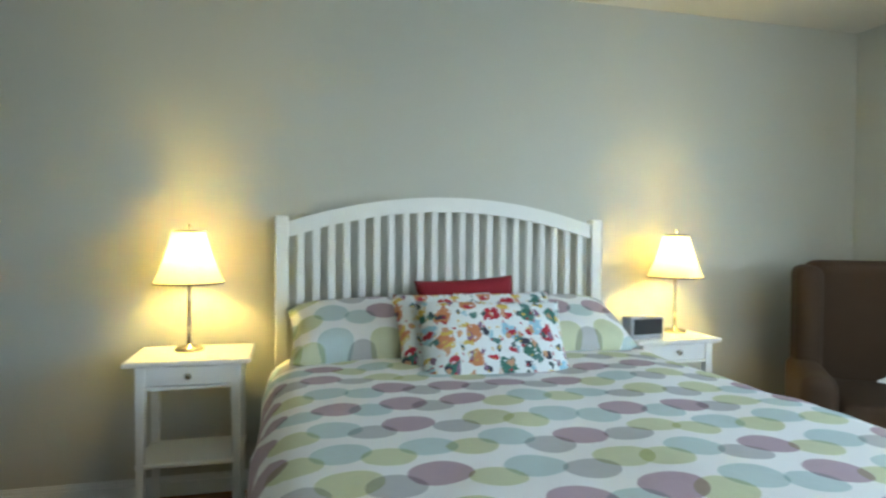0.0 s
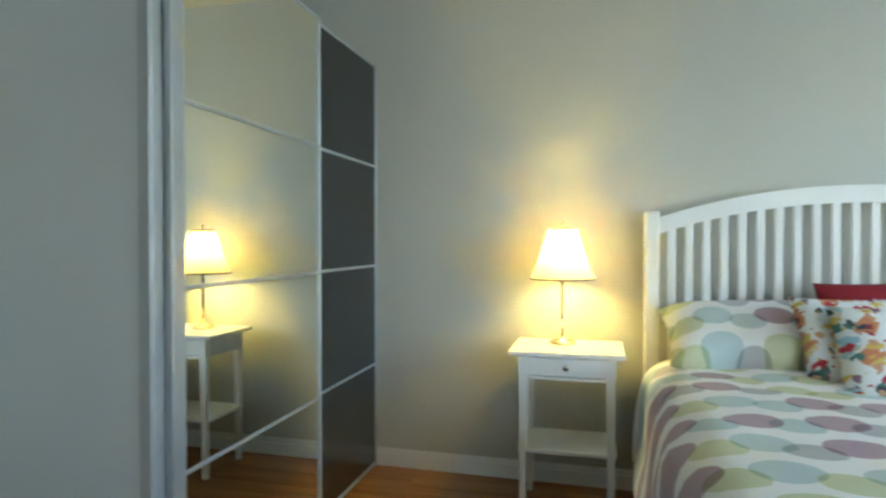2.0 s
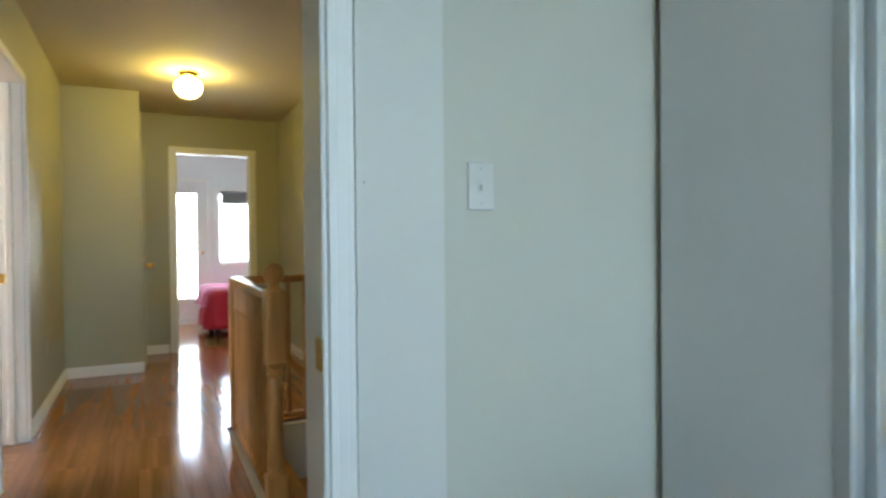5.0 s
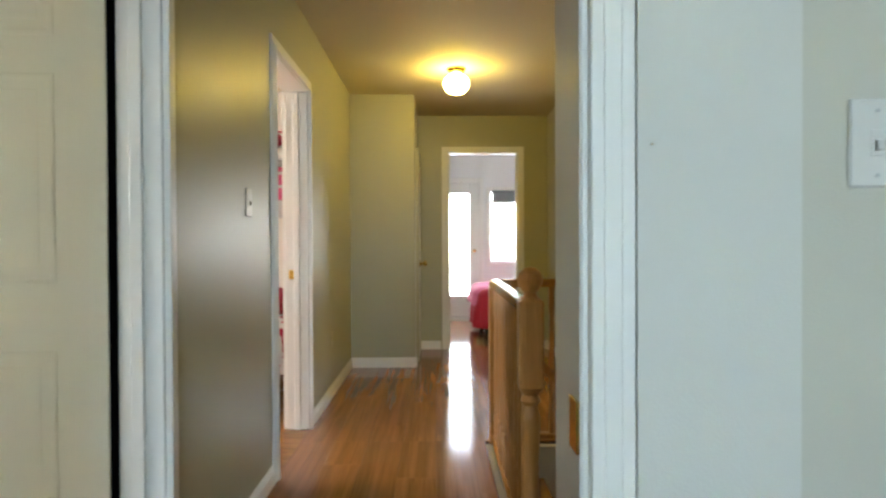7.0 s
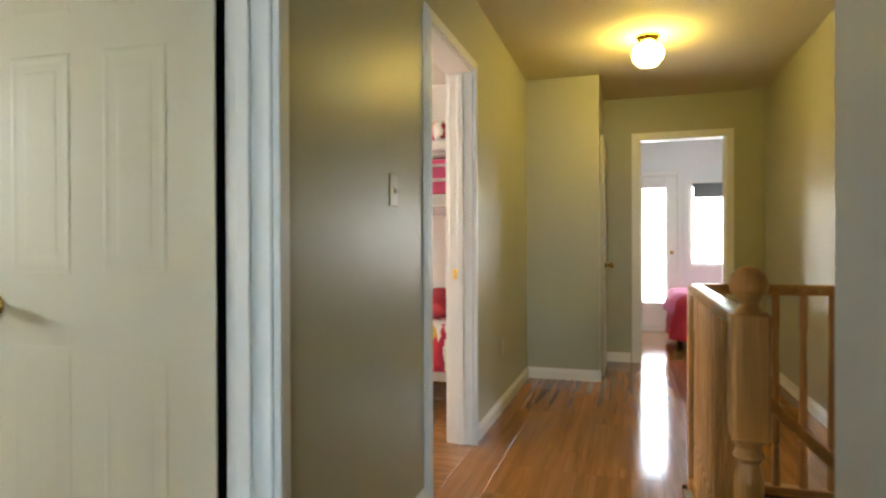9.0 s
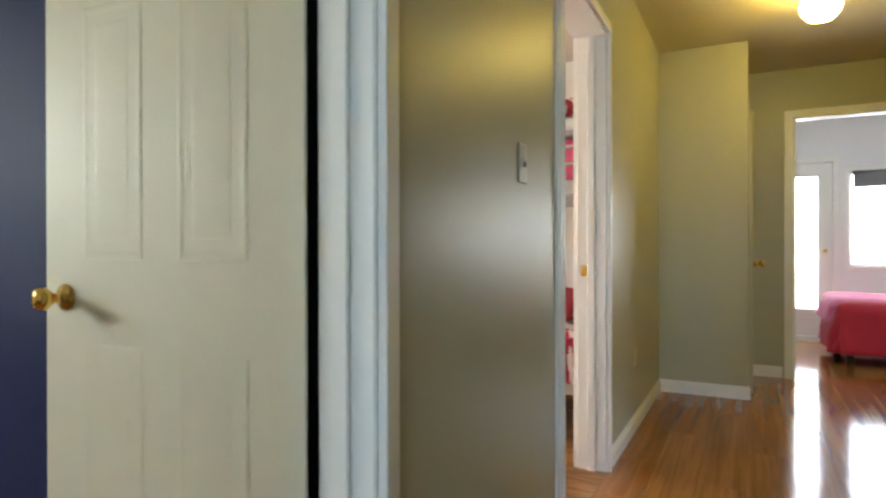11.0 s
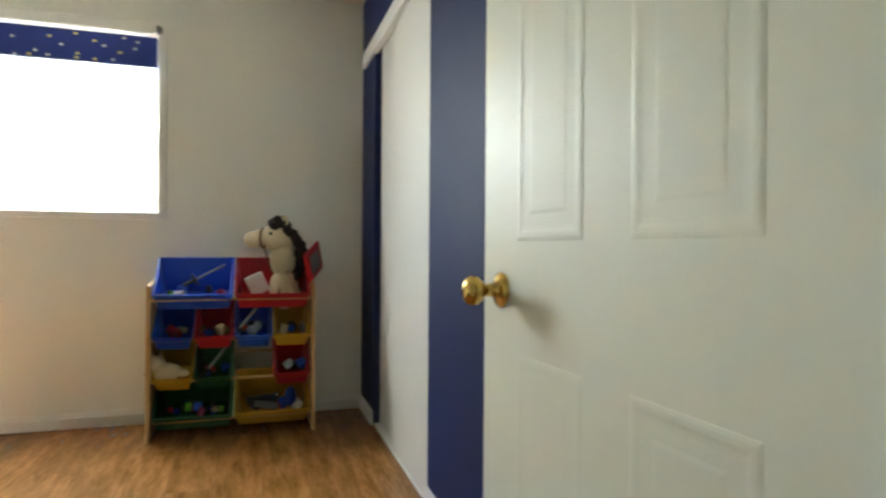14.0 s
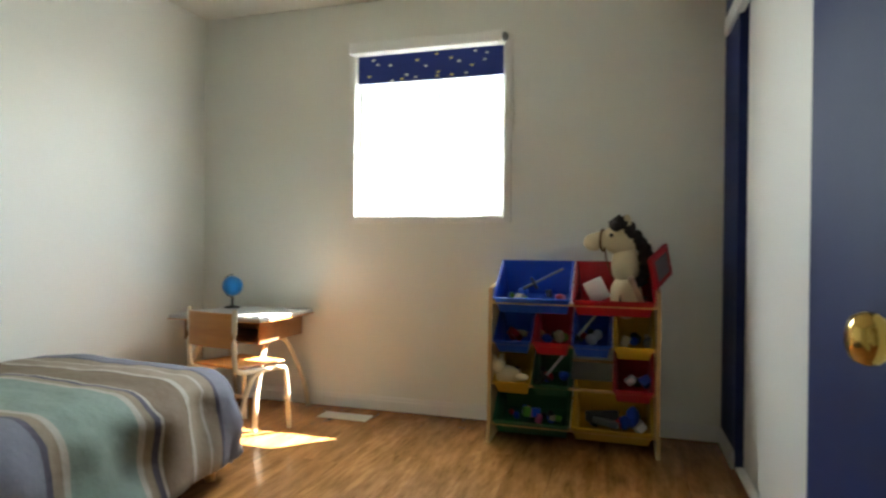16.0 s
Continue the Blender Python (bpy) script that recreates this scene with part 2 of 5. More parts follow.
def print_mat(name, ground, layers):
    """Cotton with several scattered blob prints."""
    m, nt, b = base(name, 0.85)
    v = coords(nt)
    warp = nt.nodes.new("ShaderNodeVectorMath")
    warp.operation = "ADD"
    nz = nt.nodes.new("ShaderNodeTexNoise")
    nz.inputs["Scale"].default_value = 22.0
    nt.links.new(v, nz.inputs["Vector"])
    sc = nt.nodes.new("ShaderNodeVectorMath")
    sc.operation = "SCALE"
    sc.inputs["Scale"].default_value = 0.05
    nt.links.new(nz.outputs["Color"], sc.inputs[0])
    nt.links.new(v, warp.inputs[0])
    nt.links.new(sc.outputs[0], warp.inputs[1])
    c = ground
    for scale, cols, r, s in layers:
        mask, col = ovals(nt, warp.outputs[0], scale, cols, r, s, 0.7)
        c = mix_rgb(nt, mask, c, col)
    nt.links.new(c, b.inputs["Base Color"])
    bump(nt, b, noise_tex(nt, v, 400.0), 0.2, 0.004)
    return m


DUVET = duvet_mat()
FLORAL = print_mat("folk_print_cotton", (0.74, 0.77, 0.76), (
    ((9.5, 9, 1), ((0.40, 0.015, 0.03), (0.55, 0.22, 0.10), (0.05, 0.17, 0.13), (0.30, 0.52, 0.62)), 0.30, (0, 0, 0)),
    ((13, 18, 1), ((0.05, 0.05, 0.07), (0.62, 0.45, 0.10), (0.45, 0.03, 0.05), (0.08, 0.20, 0.18)), 0.24, (0.5, 0.3, 0)),
    ((21, 13, 1), ((0.32, 0.52, 0.58), (0.25, 0.14, 0.22), (0.55, 0.30, 0.18), (0.06, 0.10, 0.10)), 0.19, (0.2, 0.7, 0)),
    ((34, 36, 1), ((0.70, 0.72, 0.70), (0.74, 0.77, 0.76), (0.62, 0.42, 0.10), (0.40, 0.02, 0.04)), 0.17, (0.7, 0.1, 0)),
))
BUNK_PRINT = print_mat("red_flower_cotton", (0.76, 0.73, 0.70), (
    ((6, 6, 1), ((0.50, 0.02, 0.05), (0.62, 0.40, 0.05), (0.42, 0.02, 0.06), (0.60, 0.10, 0.16)), 0.42, (0, 0, 0)),
    ((20, 20, 1), ((0.78, 0.72, 0.70), (0.55, 0.03, 0.06)), 0.33, (0.4, 0.1, 0)),
))


def stripe_mat():
    m, nt, b = base("striped_quilt", 0.85)
    v = coords(nt)
    sep = nt.nodes.new("ShaderNodeSeparateXYZ")
    nt.links.new(v, sep.inputs[0])
    wob = math_node(nt, "MULTIPLY", noise_tex(nt, v, 9.0), 0.012)
    f = math_node(nt, "FRACT", math_node(nt, "MULTIPLY", math_node(nt, "ADD", math_node(nt, "ADD", sep.outputs[1], 2.97), wob), 1.0 / 1.5))
    brown, tan, cream, navy = (0.15, 0.098, 0.055), (0.24, 0.19, 0.13), (0.40, 0.36, 0.31), (0.055, 0.05, 0.085)
    sage, slate = (0.20, 0.27, 0.235), (0.145, 0.15, 0.20)
    seq = ((0, slate), (0.12, navy), (0.13, tan), (0.165, cream), (0.175, tan), (0.22, cream), (0.235, brown), (0.34, cream), (0.35, navy), (0.365, tan),
           (0.385, cream), (0.40, sage), (0.58, cream), (0.595, tan), (0.62, navy), (0.635, slate))
    c = ramp(nt, f, seq, True)
    c = mix_rgb(nt, math_node(nt, "MULTIPLY", noise_tex(nt, v, 60.0), 0.22), c, (0.26, 0.24, 0.22))
    nt.links.new(c, b.inputs["Base Color"])
    bump(nt, b, noise_tex(nt, v, 16.0, 3.0, 0.55), 0.5, 0.014)
    return m


QUILT = stripe_mat()


def blind_mat():
    m, nt, b = base("navy_star_blind", 0.8)
    v = coords(nt)
    mask, col = ovals(nt, v, (9, 14, 1), ((0.75, 0.75, 0.7), (0.72, 0.60, 0.2), (0.6, 0.6, 0.62)), 0.10, (0, 0, 0), 1.0)
    nt.links.new(mix_rgb(nt, mask, (0.012, 0.030, 0.20), col), b.inputs["Base Color"])
    return m


BLIND = blind_mat()


# ---- mesh tools ----
def box(bm, a, b, bevel=0.0, seg=1):
    lo, hi = [min(p, q) for p, q in zip(a, b)], [max(p, q) for p, q in zip(a, b)]
    vs = bmesh.ops.create_cube(bm, size=1)["verts"]
    for v in vs:
        v.co = Vector([lo[i] if v.co[i] < 0 else hi[i] for i in range(3)])
    if bevel:
        es = list({e for v in vs for e in v.link_edges})
        bmesh.ops.bevel(bm, geom=es, offset=bevel, segments=seg, affect="EDGES", profile=0.6)
    return vs


def lathe(bm, centre, profile, seg=24, axis="z"):
    rings = []
    for r, h in profile:
        ring = []
        for i in range(seg):
            a = 2 * math.pi * i / seg
            p = (r * math.cos(a), r * math.sin(a), h)
            if axis == "x":
                p = (p[2], p[0], p[1])
            elif axis == "y":
                p = (p[0], p[2], p[1])
            ring.append(bm.verts.new(Vector(p) + Vector(centre)))
        rings.append(ring)
    for a, b in zip(rings, rings[1:]):
        for i in range(seg):
            j = (i + 1) % seg
            bm.faces.new((a[i], a[j], b[j], b[i]))
    for ring in (rings[0], rings[-1]):
        bm.faces.new(ring)


def tube(bm, pts, r, seg=10):
    pts = [Vector(p) for p in pts]
    rings = []
    for i, p in enumerate(pts):
        d = (pts[min(i + 1, len(pts) - 1)] - pts[max(i - 1, 0)]).normalized()
        q = d.to_track_quat("Z", "Y")
        rings.append([bm.verts.new(p + q @ Vector((r * math.cos(2 * math.pi * k / seg), r * math.sin(2 * math.pi * k / seg), 0))) for k in range(seg)])
    for a, b in zip(rings, rings[1:]):
        for i in range(seg):
            j = (i + 1) % seg
            bm.faces.new((a[i], a[j], b[j], b[i]))
    bm.faces.new(rings[0])
    bm.faces.new(rings[-1])


def curve(points, n=6):
    """A smooth line through the points."""
    out, p = [], [Vector(q) for q in points]
    for i in range(len(p) - 1):
        a, b, c, d = p[max(i - 1, 0)], p[i], p[i + 1], p[min(i + 2, len(p) - 1)]
        for k in range(n):
            t = k / n
            out.append(0.5 * ((2 * b) + (c - a) * t + (2 * a - 5 * b + 4 * c - d) * t * t + (3 * b - a - 3 * c + d) * t ** 3))
    return out + [p[-1]]


def ball(bm, centre, r, squash=(1, 1, 1), sub=2):
    for v in bmesh.ops.create_icosphere(bm, subdivisions=sub, radius=r)["verts"]:
        v.co = Vector([v.co[i] * squash[i] for i in range(3)]) + Vector(centre)


def mesh_ob(name, bm, mat, smooth=False):
    bmesh.ops.recalc_face_normals(bm, faces=bm.faces)
    me = bpy.data.meshes.new(name)
    bm.to_mesh(me)
    bm.free()
    me.materials.append(mat)
    if smooth:
        for p in me.polygons:
            p.use_smooth = True
    return new(name, me)


def part(name, bm, mat, parent, label="", smooth=False):
    ob = mesh_ob(name, bm, mat, smooth)
    ob.parent = parent
    return tagged(ob, label)


def thing(name, label, category, at=(0, 0, 0), group="", turn=0):
    e = new(name)
    e.matrix_world = pose(*at, 0, 0, turn)
    return tagged(e, label, category, group)


def bx(name, parent, a, b, mat, bevel=0.004, label="", seg=1):
    bm = bmesh.new()
    box(bm, a, b, bevel, seg)
    return part(name, bm, mat, parent, label)


def setting(name, label, boxes, mat, bevel=0.0):
    bm = bmesh.new()
    for a, b in boxes:
        box(bm, a, b, bevel)
    return tagged(mesh_ob(name, bm, mat), label, name.split("_")[0], kind="structure")


def pierced(name, label, axis, plane, thick, u0, u1, z1, holes, mat):
    """A wall along x (axis 0) or y (axis 1), from plane to plane+thick, with openings (u0, u1, z0, z1) through it."""
    boxes = []

    def add(a0, a1, z0, zt):
        if a1 - a0 > 1e-4 and zt - z0 > 1e-4:
            if axis == 0:
                boxes.append(((a0, plane, z0), (a1, plane + thick, zt)))
            else:
                boxes.append(((plane, a0, z0), (plane + thick, a1, zt)))
    u = u0
    for h0, h1, z0, zt in sorted(holes):
        add(u, h0, 0, z1)
        add(h0, h1, 0, z0)
        add(h0, h1, zt, z1)
        u = h1
    add(u, u1, 0, z1)
    return setting(name, label, boxes, mat)


# ---- structure ----
C1, C2, C3 = 2.40, 2.455, 2.53
HALL_Y, STAIR_Y = -0.548, 1.395
HALL_T, ROOM_Y = 0.137, -0.685
# main bedroom
BED_Y, EAST = 2.935, 3.19
pierced("wall_north", "grey painted wall behind the bed", 0, BED_Y, 0.12, -2.12, EAST + 0.12, C1 + 0.1, [], WALL_GREY)
# east and south window openings are added for the fill lights, out of view
pierced("wall_east", "pale grey bedroom wall with an added, unseen window", 1, EAST, 0.12, -0.62, BED_Y, C1 + 0.1, [(-0.40, 1.10, 0.8, 2.1)], WALL_GREY)
pierced("wall_south", "grey bedroom wall with an added, unseen window", 0, -0.62, 0.12, 0.19, EAST, C1 + 0.1, [(0.6, 2.3, 0.8, 2.1)], WALL_GREY)
pierced("wall_bedroom_door", "grey wall with the light switch and the doorway", 1, -2.12, 0.16, HALL_Y, BED_Y, C1 + 0.1, [(HALL_Y, 0.425, 0, 2.04)], WALL_GREY)
# added thin board: carries the lighter tone that light gives this wall strip
setting("wall_pilaster", "shallow wall strip beside the doorway, its extra light put into the colour", [((-1.959, 0.478, 0), (-1.945, 0.69, C1))], LIT_STRIP)
setting("ceiling_main_bedroom", "off-white bedroom ceiling", [((-1.96, HALL_Y, C1), (EAST, BED_Y, C1 + 0.1))], CEILING)
# unseen slab added to block sun through the south window
setting("eave_main_bedroom", "unseen overhang added to keep sun off the bed", [((0.0, -2.2, 2.52), (EAST + 0.3, -0.5, 2.6))], TRIM)
# hall
pierced("wall_hall_south", "olive beige hall wall with two doorways", 0, ROOM_Y, HALL_T, -6.56, 0.29, 2.6, [(-2.885, -2.06, 0, 2.04), (-4.80, -4.02, 0, 2.05)], WALL_HALL)
pierced("wall_closet_front", "olive beige side of the hall closet", 1, -6.68, 0.12, ROOM_Y, 0.03, 2.56, [], WALL_HALL)
pierced("wall_closet_side", "hall closet wall with a narrow door", 0, -0.09, 0.12, -7.46, -6.68, 2.56, [], WALL_HALL)
pierced("wall_hall_end", "olive beige end wall with a doorway", 1, -7.58, 0.12, -0.09, STAIR_Y + 0.12, 2.6, [(0.335, 1.095, 0, 2.075)], WALL_HALL)
pierced("wall_hall_north", "olive beige hall wall along the stairs", 0, STAIR_Y, 0.12, -7.46, -2.12, 2.56, [], WALL_HALL)
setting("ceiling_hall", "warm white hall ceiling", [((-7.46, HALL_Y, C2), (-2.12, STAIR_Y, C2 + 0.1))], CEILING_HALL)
# bedroom at the end of the hall
FAR = -9.70
pierced("wall_end_bedroom", "white wall with a glazed door and a window", 1, FAR - 0.14, 0.14, -1.2, 3.4, 2.6, [(0.33, 0.84, 0.06, 1.97), (0.985, 2.0, 0.835, 1.855)], WALL_PALE)
pierced("wall_end_bedroom_north", "white bedroom wall", 0, 3.4, 0.12, FAR, -7.58, 2.6, [], WALL_PALE)
pierced("wall_end_bedroom_south", "white bedroom wall", 0, -1.3, 0.12, FAR, -6.56, 2.6, [], WALL_PALE)
setting("wall_end_bedroom_inner", "white bedroom wall", [((-7.6, 1.56, 0), (-7.58, 3.4, 2.6)), ((-7.6, -1.2, 0), (-7.58, -0.09, 2.6))], WALL_PALE)
# unseen slab added to stop sunlit bedding from tinting the end bedroom
setting("eave_end_bedroom", "unseen overhang added to keep sun out of the end bedroom", [((FAR - 2.0, -1.4, 2.62), (FAR, 3.6, 2.7))], TRIM)
setting("ceiling_end_bedroom", "white bedroom ceiling", [((FAR, -1.2, 2.5), (-7.58, 3.4, 2.6))], CEILING)
# bunk room
setting("wall_bunk_room", "warm white bunk room walls", [((-6.56, -3.6, 0), (-6.44, ROOM_Y, 2.6)), ((-3.35, -3.6, 0), (-3.25, ROOM_Y, 2.6))], WALL_WHITE)
# opening added out of view so the bunk room gets light
pierced("wall_bunk_window", "unseen warm white wall with an added window", 0, -3.72, 0.12, -6.56, -3.25, 2.6, [(-5.2, -4.0, 0.9, 2.1)], WALL_WHITE)
setting("ceiling_bunk_room", "white bunk room ceiling", [((-6.44, -3.6, 2.45), (-3.35, ROOM_Y, 2.55))], CEILING)
# kids room
KX0, KX1, KY = -3.04, 0.20, -4.13
CL0, CL1 = -3.735, -2.615
pierced("wall_kids_window", "pale grey wall with a small window", 0, KY - 0.14, 0.14, KX0 - 0.7, KX1 + 0.12, 2.6, [(-1.868, -0.928, 1.198, 2.20)], WALL_KIDS)
pierced("wall_kids_east", "pale grey bedroom wall", 1, KX1, 0.09, KY, ROOM_Y, 2.6, [], WALL_KIDS)
pierced("wall_blue", "navy blue wall round the sliding closet", 1, KX0 - 0.1, 0.1, KY, ROOM_Y, 2.6, [(CL0, CL1, 0, 2.17)], WALL_BLUE)
setting("wall_closet_back", "closet back wall", [((-3.22, KY, 0), (-3.20, ROOM_Y, 2.6))], WALL_WHITE)
# unseen slab, its depth chosen to cut the near end of the sun patch
setting("eave_kids_room", "unseen overhang added to trim the sun patch of the small window", [((KX0 - 0.7, KY - 0.385, 2.50), (KX1 + 0.4, KY - 0.14, 2.6))], TRIM)
setting("ceiling_kids_room", "white bedroom ceiling", [((KX0, KY, C3), (KX1, ROOM_Y, C3 + 0.1))], CEILING)


# ---- trim ----
def doorway(name, axis, plane, thick, u0, u1, top, sides=(1, 1), stop=True, legs=(1, 1)):
    """Jamb lining, stops and casings of a doorway."""
    bm = bmesh.new()

    def b3(ua, ub, wa, wb, za, zb, bev=0.004):
        if axis == 0:
            box(bm, (ua, wa, za), (ub, wb, zb), bev)
        else:
            box(bm, (wa, ua, za), (wb, ub, zb), bev)
    p0, p1 = plane, plane + thick
    for a, b in ((u0 - 0.001, u0 + 0.018), (u1 - 0.018, u1 + 0.001)):
        b3(a, b, p0 - 0.002, p1 + 0.002, 0, top)
    b3(u0 + 0.018, u1 - 0.018, p0 - 0.002, p1 + 0.002, top - 0.018, top + 0.001)
    if stop:
        mid = (p0 + p1) / 2
        for a, b in ((u0 + 0.018, u0 + 0.03), (u1 - 0.03, u1 - 0.018)):
            b3(a, b, mid - 0.018, mid + 0.018, 0, top - 0.018, 0.003)
    for on, w0, s in ((sides[0], p0, -1), (sides[1], p1, 1)):
        if on:
            o, q = 0.008, -0.002 * s
            for near, far, dep in ((0.0, 0.018, 0.020), (0.018, 0.042, 0.016), (0.042, 0.060, 0.011)):
                if legs[0]:
                    b3(u0 + o - far, u0 + o - near, w0 + q, w0 + s * dep, 0, top - o + near, 0.002)
                if legs[1]:
                    b3(u1 - o + near, u1 - o + far, w0 + q, w0 + s * dep, 0, top - o + near, 0.002)
                b3(u0 + o - (far if legs[0] else 0), u1 - o + (far if legs[1] else 0), w0 + q, w0 + s * dep, top - o + near, top - o + far, 0.002)
    return tagged(mesh_ob(name, bm, TRIM), "white painted door jamb and casing", "trim", kind="structure")


doorway("trim_bedroom_doorway", 1, -2.12, 0.16, HALL_Y, 0.425, 2.04, (1, 1), False, (0, 1))
doorway("trim_kids_doorway", 0, ROOM_Y, HALL_T, -2.885, -2.06, 2.04, (0, 1), True, (1, 0))
doorway("trim_bunk_doorway", 0, ROOM_Y, HALL_T, -4.80, -4.02, 2.05)
doorway("trim_end_doorway", 1, -7.58, 0.12, 0.335, 1.095, 2.075)


def skirting(name, runs, h=0.09):
    bm = bmesh.new()
    for (xa, ya), (xb, yb), (nx, ny) in runs:
        for d, z0, z1 in ((0.014, 0, h * 0.72), (0.009, h * 0.72, h * 0.88), (0.006, h * 0.88, h)):
            box(bm, (min(xa, xb) + min(0, nx * d), min(ya, yb) + min(0, ny * d), z0), (max(xa, xb) + max(0, nx * d), max(ya, yb) + max(0, ny * d), z1), 0.002)
    return tagged(mesh_ob(name, bm, TRIM), "white moulded baseboard along the wall", "baseboard", kind="structure")


skirting("baseboard_main_bedroom", [((-1.96, BED_Y), (EAST, BED_Y), (0, -1)), ((EAST, -0.5), (EAST, BED_Y), (-1, 0)), ((-1.96, 0.69), (-1.96, BED_Y), (1, 0)),
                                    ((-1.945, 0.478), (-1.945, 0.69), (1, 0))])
skirting("baseboard_hall", [((-3.96, HALL_Y), (-2.93, HALL_Y), (0, 1)), ((-6.56, HALL_Y), (-4.86, HALL_Y), (0, 1)), ((-6.56, HALL_Y), (-6.56, 0.03), (1, 0)), ((-7.46, 0.03), (-7.36, 0.03), (0, 1)),
                            ((-6.62, 0.03), (-6.56, 0.03), (0, 1)), ((-7.46, 0.03), (-7.46, 0.27), (1, 0)), ((-7.46, 1.16), (-7.46, STAIR_Y), (1, 0)), ((-7.46, STAIR_Y), (-4.6, STAIR_Y), (0, -1))])
skirting("baseboard_kids_room", [((KX0, KY), (KX1, KY), (0, 1)), ((KX1, KY), (KX1, ROOM_Y), (-1, 0)), ((KX0, KY + 0.02), (KX0, CL0), (1, 0)), ((KX0, CL1), (KX0, ROOM_Y), (1, 0))], 0.085)
skirting("baseboard_end_bedroom", [((FAR, -1.2), (FAR, 0.26), (1, 0)), ((FAR, 0.90), (FAR, 3.4), (1, 0))])


# ---- doors and switches ----
def six_panel_leaf(parent, w, h, t, faces=(0,)):
    bm = bmesh.new()
    box(bm, (0, -t, 0.01), (w, 0, h), 0.003)
    part("leaf", bm, DOOR_PAINT, parent)
    for y, s in [((0, 1), (-t, -1))[f] for f in faces]:
        for xa, xb in ((0.136, w / 2 - 0.05), (w / 2 + 0.05, w - 0.134)):
            for za, zb in ((0.20, 0.83), (1.018, 1.60), (1.70, 1.92)):
                bm = bmesh.new()
                rings = []
                for d, hgt in ((0.0, -0.0005), (0.003, 0.0006), (0.008, 0.0013), (0.014, 0.0013), (0.020, 0.0006), (0.026, 0.0003), (0.044, 0.0004), (0.050, 0.0011), (0.058, 0.0013)):
                    rings.append([bm.verts.new((px, y + s * hgt, pz)) for px, pz in ((xa + d, za + d), (xb - d, za + d), (xb - d, zb - d), (xa + d, zb - d))])
                for ra, rb in zip(rings, rings[1:]):
                    for k in range(4):
                        bm.faces.new((ra[k], ra[(k + 1) % 4], rb[(k + 1) % 4], rb[k]))
                bm.faces.new(rings[-1])
                part("panel", bm, DOOR_PAINT, parent)


def knob(parent, x, y, z, s, mat=BRASS, size=1.0):
    bm = bmesh.new()
    prof = ((0.032, 0.0), (0.032, 0.004), (0.022, 0.010), (0.012, 0.014), (0.011, 0.034), (0.018, 0.040), (0.026, 0.050), (0.027, 0.058), (0.022, 0.068), (0.010, 0.073))
    lathe(bm, (x, y, z), [(r * size, s * h * size) for r, h in prof], 28, "y")
    return part("door_knob", bm, mat, parent, "polished brass knob" if mat is BRASS else "", True)


kids_door = thing("panel_door", "cream white six-panel door standing open against the navy wall", "door", (-2.856, -0.695, 0), turn=-87)
six_panel_leaf(kids_door, 0.765, 2.02, 0.035, (0, 1))
knob(kids_door, 0.690, 0.0, 0.932, 1)
knob(kids_door, 0.690, -0.035, 0.932, -1)
bx("latch_plate", kids_door, (0.7645, -0.029, 0.902), (0.7665, -0.006, 0.962), BRASS, 0.0005, "brass latch plate")
for hz in (0.25, 1.85):
    bx("hinge", kids_door, (-0.012, -0.040, hz - 0.045), (0.004, -0.032, hz + 0.045), BRASS, 0.002, "brass butt hinge")

# added strip: the hinge gap's shade as plain black
bx("hinge_shade_strip", kids_door, (-0.022, -0.020, 0.01), (-0.001, -0.003, 2.02), GAP_SHADE, 0.002, "black strip standing in for the shade in the hinge gap")
closet_door = thing("closet_door", "narrow olive painted hall closet door with a brass knob", "door", (-7.34, 0.032, 0))
bx("leaf", closet_door, (0.0, 0.0, 0.01), (0.62, 0.03, 2.0), WALL_HALL, 0.004)
knob(closet_door, 0.47, 0.03, 0.925, 1)

strike = tagged(bx("strike_plate", None, (-2.005, 0.4025, 0.845), (-1.963, 0.4075, 0.915), BRASS, 0.001), "brass strike plate let into the door jamb", "strike plate")
strike2 = tagged(bx("strike_plate", None, (-4.785, -0.665, 0.908), (-4.7795, -0.63, 0.963), BRASS, 0.001), "small brass strike plate on the bunk room jamb", "strike plate")


def switch(at, turn, mat=SWITCH):
    t = thing("light_switch", "plain plastic light switch plate on the wall", "light switch", at, "light switches", turn)
    bx("plate", t, (-0.036, 0, -0.058), (0.036, 0.006, 0.058), mat, 0.003)
    bx("surround", t, (-0.009, 0.006, -0.017), (0.009, 0.0075, 0.017), mat, 0.0005)
    bx("toggle", t, (-0.005, 0.0075, -0.011), (0.005, 0.017, 0.004), mat, 0.002)
    for z in (-0.042, 0.042):
        bm = bmesh.new()
        lathe(bm, (0, 0.006, z), ((0.003, 0), (0.003, 0.001)), 10, "y")
        part("screw", bm, ALU, t)


switch((-1.96, 0.794, 1.253), -90)
switch((-3.634, HALL_Y, 1.292), 0, VENT)
outlet = thing("wall_outlet", "small almond outlet plate low on the hall wall", "outlet", (-5.55, HALL_Y, 0.42))
bx("plate", outlet, (-0.036, 0, -0.058), (0.036, 0.005, 0.058), VENT, 0.002)
for z in (-0.022, 0.022):
    bx("socket", outlet, (-0.016, 0.005, z - 0.014), (0.016, 0.007, z + 0.014), SWITCH, 0.002)
hook = thing("wall_nail", "tiny nail in the lighter wall strip", "nail", (-1.945, 0.495, 1.25), turn=90)
bm = bmesh.new()
lathe(bm, (0, 0, 0), ((0.001, 0.0), (0.001, -0.005), (0.002, -0.005), (0.002, -0.006)), 10, "y")
part("pin", bm, NICKEL, hook)


